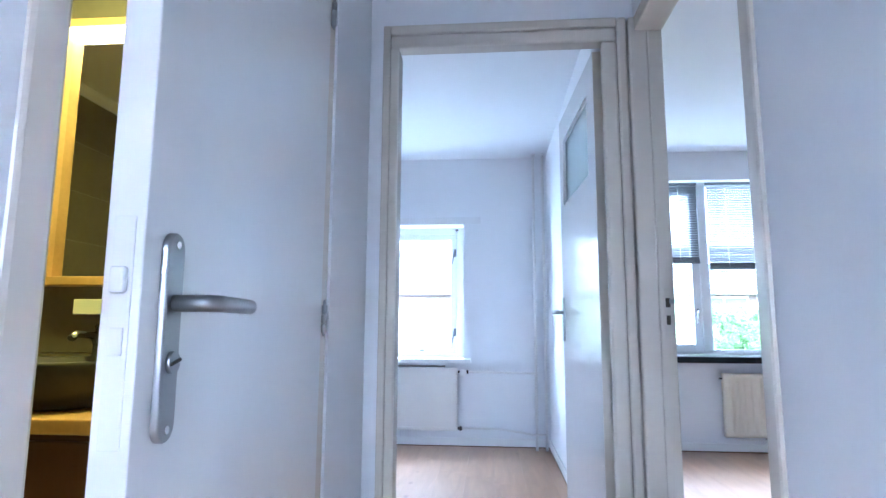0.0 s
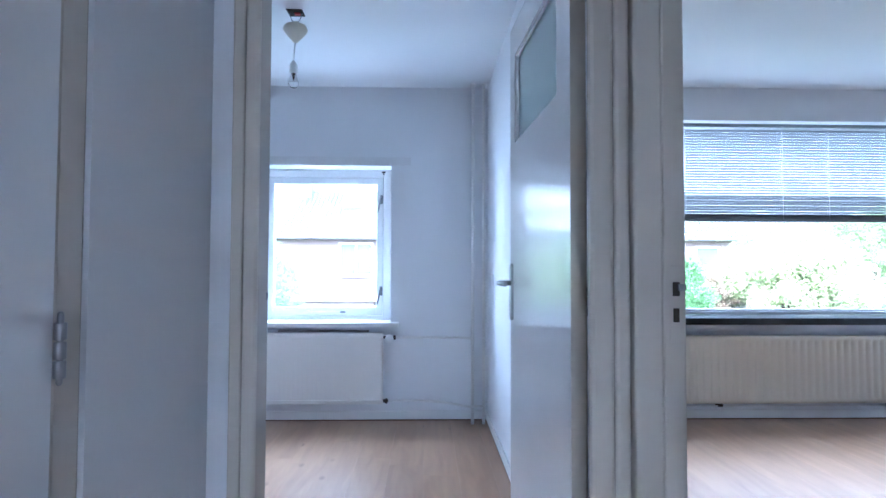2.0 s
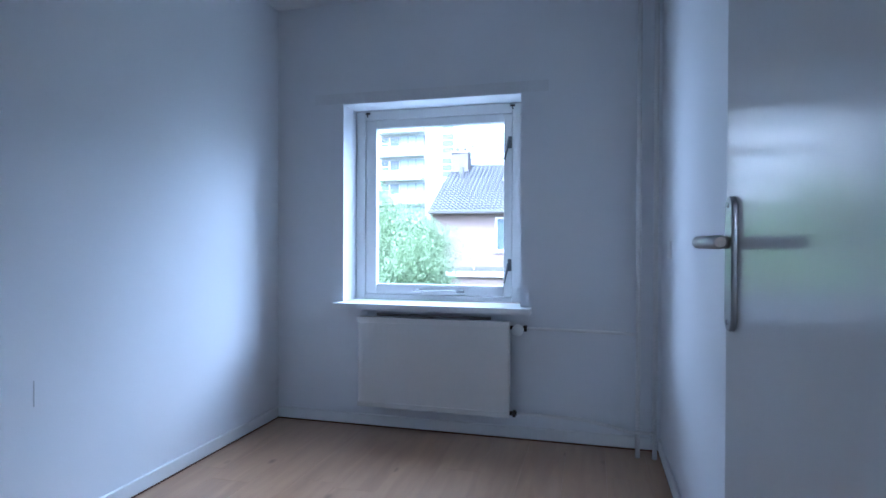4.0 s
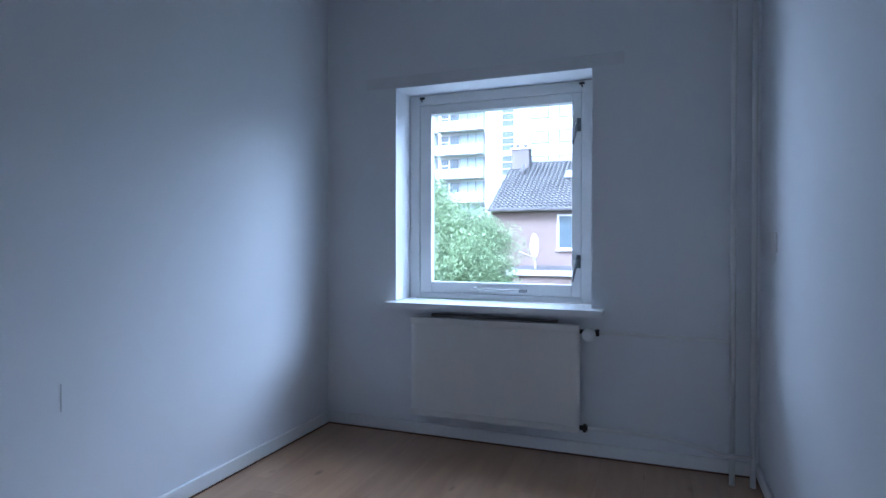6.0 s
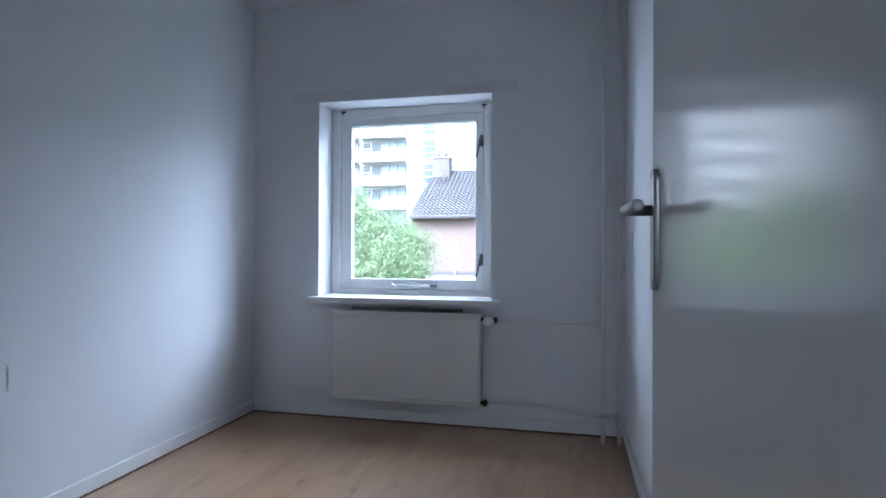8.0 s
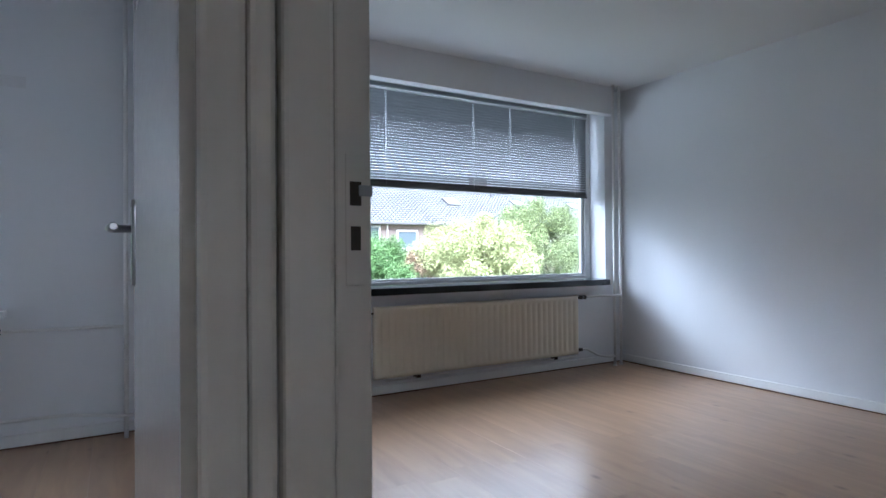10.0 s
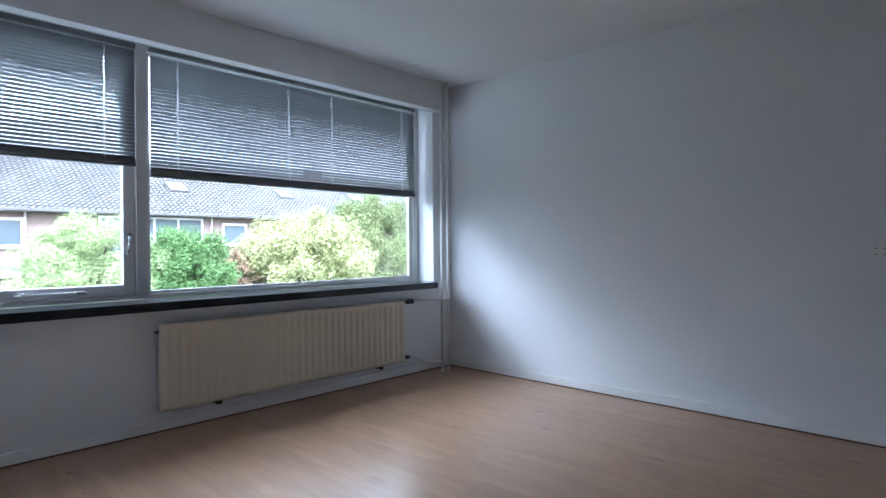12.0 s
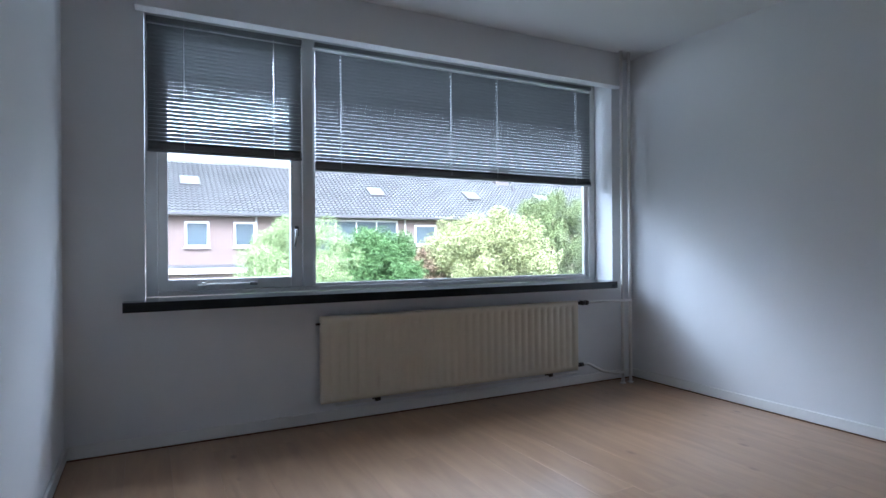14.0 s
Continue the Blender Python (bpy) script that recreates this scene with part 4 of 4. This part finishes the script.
def row_house(x0, x1, chimney=None, windows=(), skylights=(), left_gable=False):
    t = thing("row_house", ((x0 + x1) / 2, HY, GZ), "brick row house with a grey tiled roof", "house", group="row of houses behind the gardens")
    y1 = HY + 2 * RUN
    bm = blocks([((x0, HY, GZ), (x1 - 0.002, y1, EAVE))])
    for x in (x0 + 0.02, x1 - 0.022):
        vs = [bm.verts.new(p) for p in ((x, HY, EAVE), (x, y1, EAVE), (x, HY + RUN, RIDGE - 0.05))]
        bm.faces.new(vs)
    part("wall", bm, BRICK, t, "pinkish brick wall")
    ov = 0.15 if left_gable else 0.0
    roof_slope(t, x0 - ov, x1 - 0.001)
    bm = bmesh.new()
    vs = [bm.verts.new(p) for p in ((x0 - ov, HY + RUN, RIDGE), (x1, HY + RUN, RIDGE), (x1, y1 + 0.4, EAVE - 0.2), (x0 - ov, y1 + 0.4, EAVE - 0.2))]
    bm.faces.new(vs)
    part("rear_roof", bm, TILE, t)
    part("ridge_tiles", tube(bmesh.new(), [(x0 - ov, HY + RUN, RIDGE + 0.02), (x1, HY + RUN, RIDGE + 0.02)], 0.13, 10), TILE, t)
    part("gutter", blk((x0 - ov, HY - 0.52, EAVE - 0.26), (x1 - 0.002, HY - 0.36, EAVE - 0.14), 0.03), FELT, t, "dark gutter")
    part("fascia", blk((x0 - ov, HY - 0.36, EAVE - 0.26), (x1 - 0.002, HY - 0.002, EAVE - 0.2)), WHITEWOOD, t)
    part("downpipe", tube(bmesh.new(), [(x1 - 0.12, HY - 0.08, EAVE - 0.2), (x1 - 0.12, HY - 0.08, GZ)], 0.04, 8), PALE, t)
    for a, b, z0, z1, n in windows:
        house_window(t, a, b, HY - 0.005, z0, z1, n)
    s = (RIDGE - EAVE + 0.25) / (RUN + 0.4)
    for x, f in skylights:
        yy = HY - 0.4 + (RUN + 0.4) * f
        zz = EAVE - 0.2 + s * (yy - HY + 0.4) + 0.12
        bm = bmesh.new()
        box(bm, (-0.42, -0.45, -0.03), (0.42, 0.45, 0.05), 0.01)
        bmesh.ops.transform(bm, matrix=Matrix.Translation((x, yy, zz)) @ Matrix.Rotation(math.atan(s), 4, "X"), verts=bm.verts[:])
        k = part("skylight", bm, FELT, t, "roof window in a dark frame")
        bm = bmesh.new()
        box(bm, (-0.35, -0.38, 0.051), (0.35, 0.38, 0.056))
        bmesh.ops.transform(bm, matrix=Matrix.Translation((x, yy, zz)) @ Matrix.Rotation(math.atan(s), 4, "X"), verts=bm.verts[:])
        # semi-matt pale panel: the sky's reflection is in its base colour
        part("pane", bm, PANEL, k, "pane with the sky's reflection put into its pale colour")
    if chimney:
        part("vent_pipe", tube(bmesh.new(), [(chimney + 0.3, HY + RUN - 1.5, RIDGE - 0.95), (chimney + 0.3, HY + RUN - 1.5, RIDGE - 0.2)], 0.09, 10), FELT, t, "dark roof vent pipe")
        c = part("chimney", blk((chimney - 0.45, HY + RUN - 0.8, RIDGE - 1.0), (chimney + 0.45, HY + RUN - 0.1, RIDGE + 0.65)), GREYBRICK, t)
        part("chimney_cap", blk((chimney - 0.52, HY + RUN - 0.87, RIDGE + 0.65), (chimney + 0.52, HY + RUN - 0.03, RIDGE + 0.73), 0.02), PALE, c)
        for dx in (-0.2, 0.2):
            part("chimney_pot", tube(bmesh.new(), [(chimney + dx, HY + RUN - 0.45, RIDGE + 0.73), (chimney + dx, HY + RUN - 0.45, RIDGE + 0.95)], 0.1, 10), FELT, c)


row_house(-5.4, 0.6, -4.85, [(-2.35, -0.75, 0.75, 2.3, 2)], [(-2.0, 0.62)])
row_house(0.6, 7.0, None, [(4.05, 5.0, 1.15, 2.22, 1), (5.95, 6.85, 1.15, 2.22, 1)], [(4.4, 0.55)])
row_house(7.0, 14.0, None, [(9.3, 13.5, 0.7, 2.4, 4)], [(13.1, 0.48)])
row_house(14.0, 19.6, None, [(14.4, 15.6, 1.2, 2.2, 1)], [(18.8, 0.48)])
row_house(19.6, 24.6, 22.0, [(20.0, 21.2, 0.8, 2.1, 1), (22.3, 23.5, 0.8, 2.1, 1)], [(23.7, 0.5)])
row_house(24.6, 34.6, None, [(26.0, 27.2, 0.8, 2.1, 1), (29.3, 31.5, 0.8, 2.1, 2)], [(28.3, 0.5)])


def extension(x0, x1, y0, z):
    t = thing("house_extension", ((x0 + x1) / 2, y0, GZ), "low flat-roofed extension with a white fascia", "extension")
    part("wall", blk((x0, y0, GZ), (x1, HY - 0.01, z - 0.25)), BRICK, t)
    part("roof", blk((x0 - 0.15, y0 - 0.15, z - 0.05), (x1 + 0.15, HY - 0.01, z)), FELT, t)
    part("fascia", blk((x0 - 0.17, y0 - 0.17, z - 0.25), (x1 + 0.17, HY - 0.012, z - 0.051)), WHITEWOOD, t, "white fascia board")


extension(-3.6, -0.4, 23.6, 0.05)
extension(1.2, 6.6, 23.8, 0.42)


def satellite_dish(x, y, z):
    t = thing("satellite_dish", (x, y, z - 1.2), "white satellite dish on a pole over the flat roof", "satellite dish")
    bm = bmesh.new()
    lathe(bm, (0, 0, 0), [(0.02, 0.10), (0.3, 0.075), (0.5, 0.0), (0.5, -0.012), (0.3, 0.06), (0.02, 0.085)], 28, "Y")
    bmesh.ops.transform(bm, matrix=Matrix.Translation((x, y, z)) @ Matrix.Rotation(radians(-52), 4, "Z") @ Matrix.Diagonal((0.75, 1, 1, 1)), verts=bm.verts[:])
    part("dish", bm, WHITEWOOD, t)
    part("pole", tube(bmesh.new(), [(x, y + 0.15, z), (x, y + 0.15, z - 1.2)], 0.04, 8), PALE, t)
    part("arm", tube(bmesh.new(), [(x, y, z - 0.45), (x - 0.5, y - 0.45, z - 0.2)], 0.02, 6), PALE, t)


satellite_dish(-2.72, 23.9, 0.92)


def flats(x0, x1, y):
    """A tall block: storeys with balconies and glazing, a glazed stair tower and a plain end with windows."""
    t = thing("apartment_building", ((x0 + x1) / 2, y, GZ), "tall pale apartment building with balconies", "building")
    top = GZ + 2.9 * 11
    part("wall", blk((x0, y, GZ), (x1, y + 12, top)), PALE, t)
    xs = x0 + 18.5
    for s in range(11):
        z = GZ + 2.9 * s
        for b in range(3):
            xa = xs - 6.1 * (b + 1)
            part("balcony", blocks([((xa + 0.2, y - 1.4, z), (xa + 5.9, y - 0.01, z + 0.2)), ((xa + 0.2, y - 1.4, z + 0.2), (xa + 5.9, y - 1.3, z + 1.15))]), WHITEWOOD, t, "white balcony")
            w = part("window", blk((xa + 0.3, y - 0.06, z + 0.25), (xa + 2.6, y - 0.005, z + 2.5)), DARKPANE, t)
            part("frame", blocks([((xa + 1.3, y - 0.1, z + 0.25), (xa + 1.45, y - 0.061, z + 2.5)), ((xa + 0.3, y - 0.1, z + 1.7), (xa + 1.3, y - 0.061, z + 1.8))]), WHITEWOOD, w)
            part("glazing_bar", blocks([((xa + 2.72 + k * 1.03, y - 0.12, z + 0.25), (xa + 2.8 + k * 1.03, y - 0.005, z + 2.6)) for k in range(4)]), FELT, t, "dark glazing bars")
            for k in range(3):
                part("panel", blk((xa + 2.8 + k * 1.03, y - 0.08, z + 0.25), (xa + 3.75 + k * 1.03, y - 0.005, z + 2.6)), PANEL, t)
        for k in range(2):
            part("transom", blocks([((xs + 0.5 + k * 1.5, y - 0.09, z + h), (xs + 1.9 + k * 1.5, y - 0.051, z + h + 0.1)) for h in (0.2, 1.0, 1.8)]), WHITEWOOD, t)
            part("stair_window", blk((xs + 0.5 + k * 1.5, y - 0.05, z + 0.2), (xs + 1.9 + k * 1.5, y - 0.005, z + 2.6)), DARKPANE if k else PANEL, t)
        for k in range(3):
            w = part("window", blk((xs + 5.5 + k * 3.2, y - 0.03, z + 0.9), (xs + 7.6 + k * 3.2, y - 0.005, z + 2.4)), DARKPANE, t)
            part("frame", blk((xs + 5.62 + k * 3.2, y - 0.06, z + 1.02), (xs + 7.48 + k * 3.2, y - 0.031, z + 2.28)), PANEL, w)
    part("roof_edge", blk((x0 - 0.3, y - 0.3, top), (x1 + 0.3, y + 12.3, top + 0.5)), PALE, t)


flats(-36.2, -6.5, 68.0)


def tree(name, label, x, y, height, radius, squash, seed, mat, leaf, count, droop=0.0, low=0.0, trunk=True):
    """Tapered trunk with limbs, and a crown of many small leaves set in uneven clumps."""
    rnd = random.Random(seed)
    t = thing(name, (x, y, GZ), label, "tree" if name == "tree" else "bush")
    top = GZ + height
    bm = bmesh.new()
    tube(bm, [(x, y, GZ), (x + 0.08, y, GZ + height * 0.3), (x - 0.05, y + 0.05, GZ + height * 0.55), (x, y, GZ + height * 0.9)], [0.13, 0.1, 0.07, 0.02], 8)
    part("trunk", bm, BARK, t)
    cz = GZ + height - radius * squash
    clumps = []
    for k in range(150):
        a, b = rnd.random() * 2 * math.pi, math.acos(1 - 2 * rnd.random())
        r = radius * (0.25 + 0.75 * rnd.random() ** 0.6)
        p = Vector((x + r * math.sin(b) * math.cos(a), y + r * math.sin(b) * math.sin(a), cz + r * squash * math.cos(b) * (1.0 if math.cos(b) > 0 else 1.0 + low)))
        clumps.append((p, radius * (0.16 + 0.16 * rnd.random())))
    for p, r in clumps[:7]:
        limb = bmesh.new()
        tube(limb, [(x, y, GZ + height * (0.3 + 0.3 * rnd.random())), ((x + p.x) / 2, (y + p.y) / 2, (p.z + cz) / 2 - 0.1), p], [0.05, 0.035, 0.01], 6)
        part("limb", limb, BARK, t)
    rng = np.random.default_rng(seed)
    centre = np.array([list(p) for p, r in clumps])
    size = np.array([r for p, r in clumps])
    pick = rng.integers(0, len(clumps), count)
    d = rng.normal(size=(count, 3)) * (1, 1, 0.8)
    d /= np.linalg.norm(d, axis=1)[:, None]
    q = centre[pick] + d * (size[pick] * rng.random(count) ** 0.45)[:, None]
    u = rng.normal(size=(count, 3)) * (1, 1, 0.6) - (0, 0, droop)
    u /= np.linalg.norm(u, axis=1)[:, None]
    w = np.cross(u, rng.normal(size=(count, 3)))
    w /= np.linalg.norm(w, axis=1)[:, None]
    ln = (leaf[0] * (0.7 + 0.6 * rng.random(count)))[:, None]
    wd = (leaf[1] * (0.7 + 0.6 * rng.random(count)))[:, None]
    nrm = np.cross(u, w) * wd * 0.25
    verts = np.stack([q - u * ln, q + w * wd + nrm, q + u * ln, q - w * wd + nrm], axis=1).reshape(-1, 3)
    k4 = np.arange(count)[:, None] * 4
    faces = np.concatenate([k4 + (0, 1, 2), k4 + (0, 2, 3)], axis=1).reshape(-1, 3)
    me = bpy.data.meshes.new("crown")
    me.from_pydata(verts.tolist(), [], faces.tolist())
    me.materials.append(mat)
    ob = new("crown", me)
    ob.parent = t
    ob.matrix_parent_inverse = Matrix.Translation(t.location).inverted()


GREEN = leaf_material("green_leaves", (0.19, 0.28, 0.15), (0.33, 0.44, 0.24))
DEEP = leaf_material("deep_green_leaves", (0.08, 0.17, 0.055), (0.15, 0.27, 0.09))
YELLOW = leaf_material("yellow_green_leaves", (0.34, 0.38, 0.17), (0.48, 0.51, 0.26))
LIGHT = leaf_material("light_green_leaves", (0.31, 0.40, 0.19), (0.42, 0.52, 0.26))
OLIVE = leaf_material("olive_leaves", (0.14, 0.20, 0.08), (0.30, 0.36, 0.15))
RUST = leaf_material("rust_leaves", (0.25, 0.17, 0.11), (0.36, 0.27, 0.18))
tree("tree", "leafy green garden tree with narrow leaves", -4.75, 16.5, 5.2, 2.8, 0.9, 1, GREEN, (0.058, 0.014), 160000, 1.0, 0.3)
tree("tree", "light green feathery garden tree", 5.95, 15.0, 4.6, 1.35, 1.3, 2, LIGHT, (0.05, 0.009), 130000, 0.5, 0.8)
tree("bush", "dense deep green garden bush", 7.7, 14.8, 4.25, 1.25, 1.0, 3, DEEP, (0.034, 0.017), 85000, 0, 0.9)
tree("bush", "small sparse bush with rust coloured leaves", 9.3, 15.3, 3.75, 0.5, 1.2, 4, RUST, (0.04, 0.02), 4000, 0, 0.8)
tree("bush", "large yellow-green leafy garden bush", 11.1, 14.8, 4.85, 1.75, 1.0, 5, YELLOW, (0.036, 0.02), 110000, 0, 0.9)
tree("tree", "olive green garden tree", 14.6, 16.4, 5.7, 1.75, 1.3, 6, OLIVE, (0.034, 0.015), 110000, 0.2, 0.6)
tree("bush", "low olive green garden bush", 9.6, 16.5, 3.6, 1.1, 0.9, 7, OLIVE, (0.045, 0.022), 24000, 0, 0.6)

# ---------------------------------------------------------------- floor planks
PW, PL = 0.193, 1.285


def planks(x0, x1, y0, y1, seed):
    rnd = random.Random(seed)
    cache = {}
    x = x0
    while x < x1 - 0.005:
        w = min(PW, x1 - x)
        y = y0 - rnd.random() * PL * 0.8
        while y < y1 - 0.005:
            a, b = max(y, y0), min(y + PL, y1)
            if b - a > 0.01:
                key = (round(w, 3), round(b - a, 3))
                if key not in cache:
                    cache[key] = mesh_of("plank", blk((0.00015, 0.00015, -0.0115), (w - 0.00015, b - a - 0.00015, 0.0), 0.0003, 1), FLOORWOOD)
                ob = new("plank", cache[key])
                ob.parent, ob.location = floor, (x, a, 0)
            y += PL
        x += PW


planks(0.0, 2.207, 1.92, FY, 11)
planks(1.285, 2.225, -2.6, 1.92, 12)
planks(2.225, 6.09, 0.945, FY, 13)
planks(2.305, 6.09, -0.7, 0.945, 14)
planks(-0.8, 1.285, -0.7, 1.80, 15)
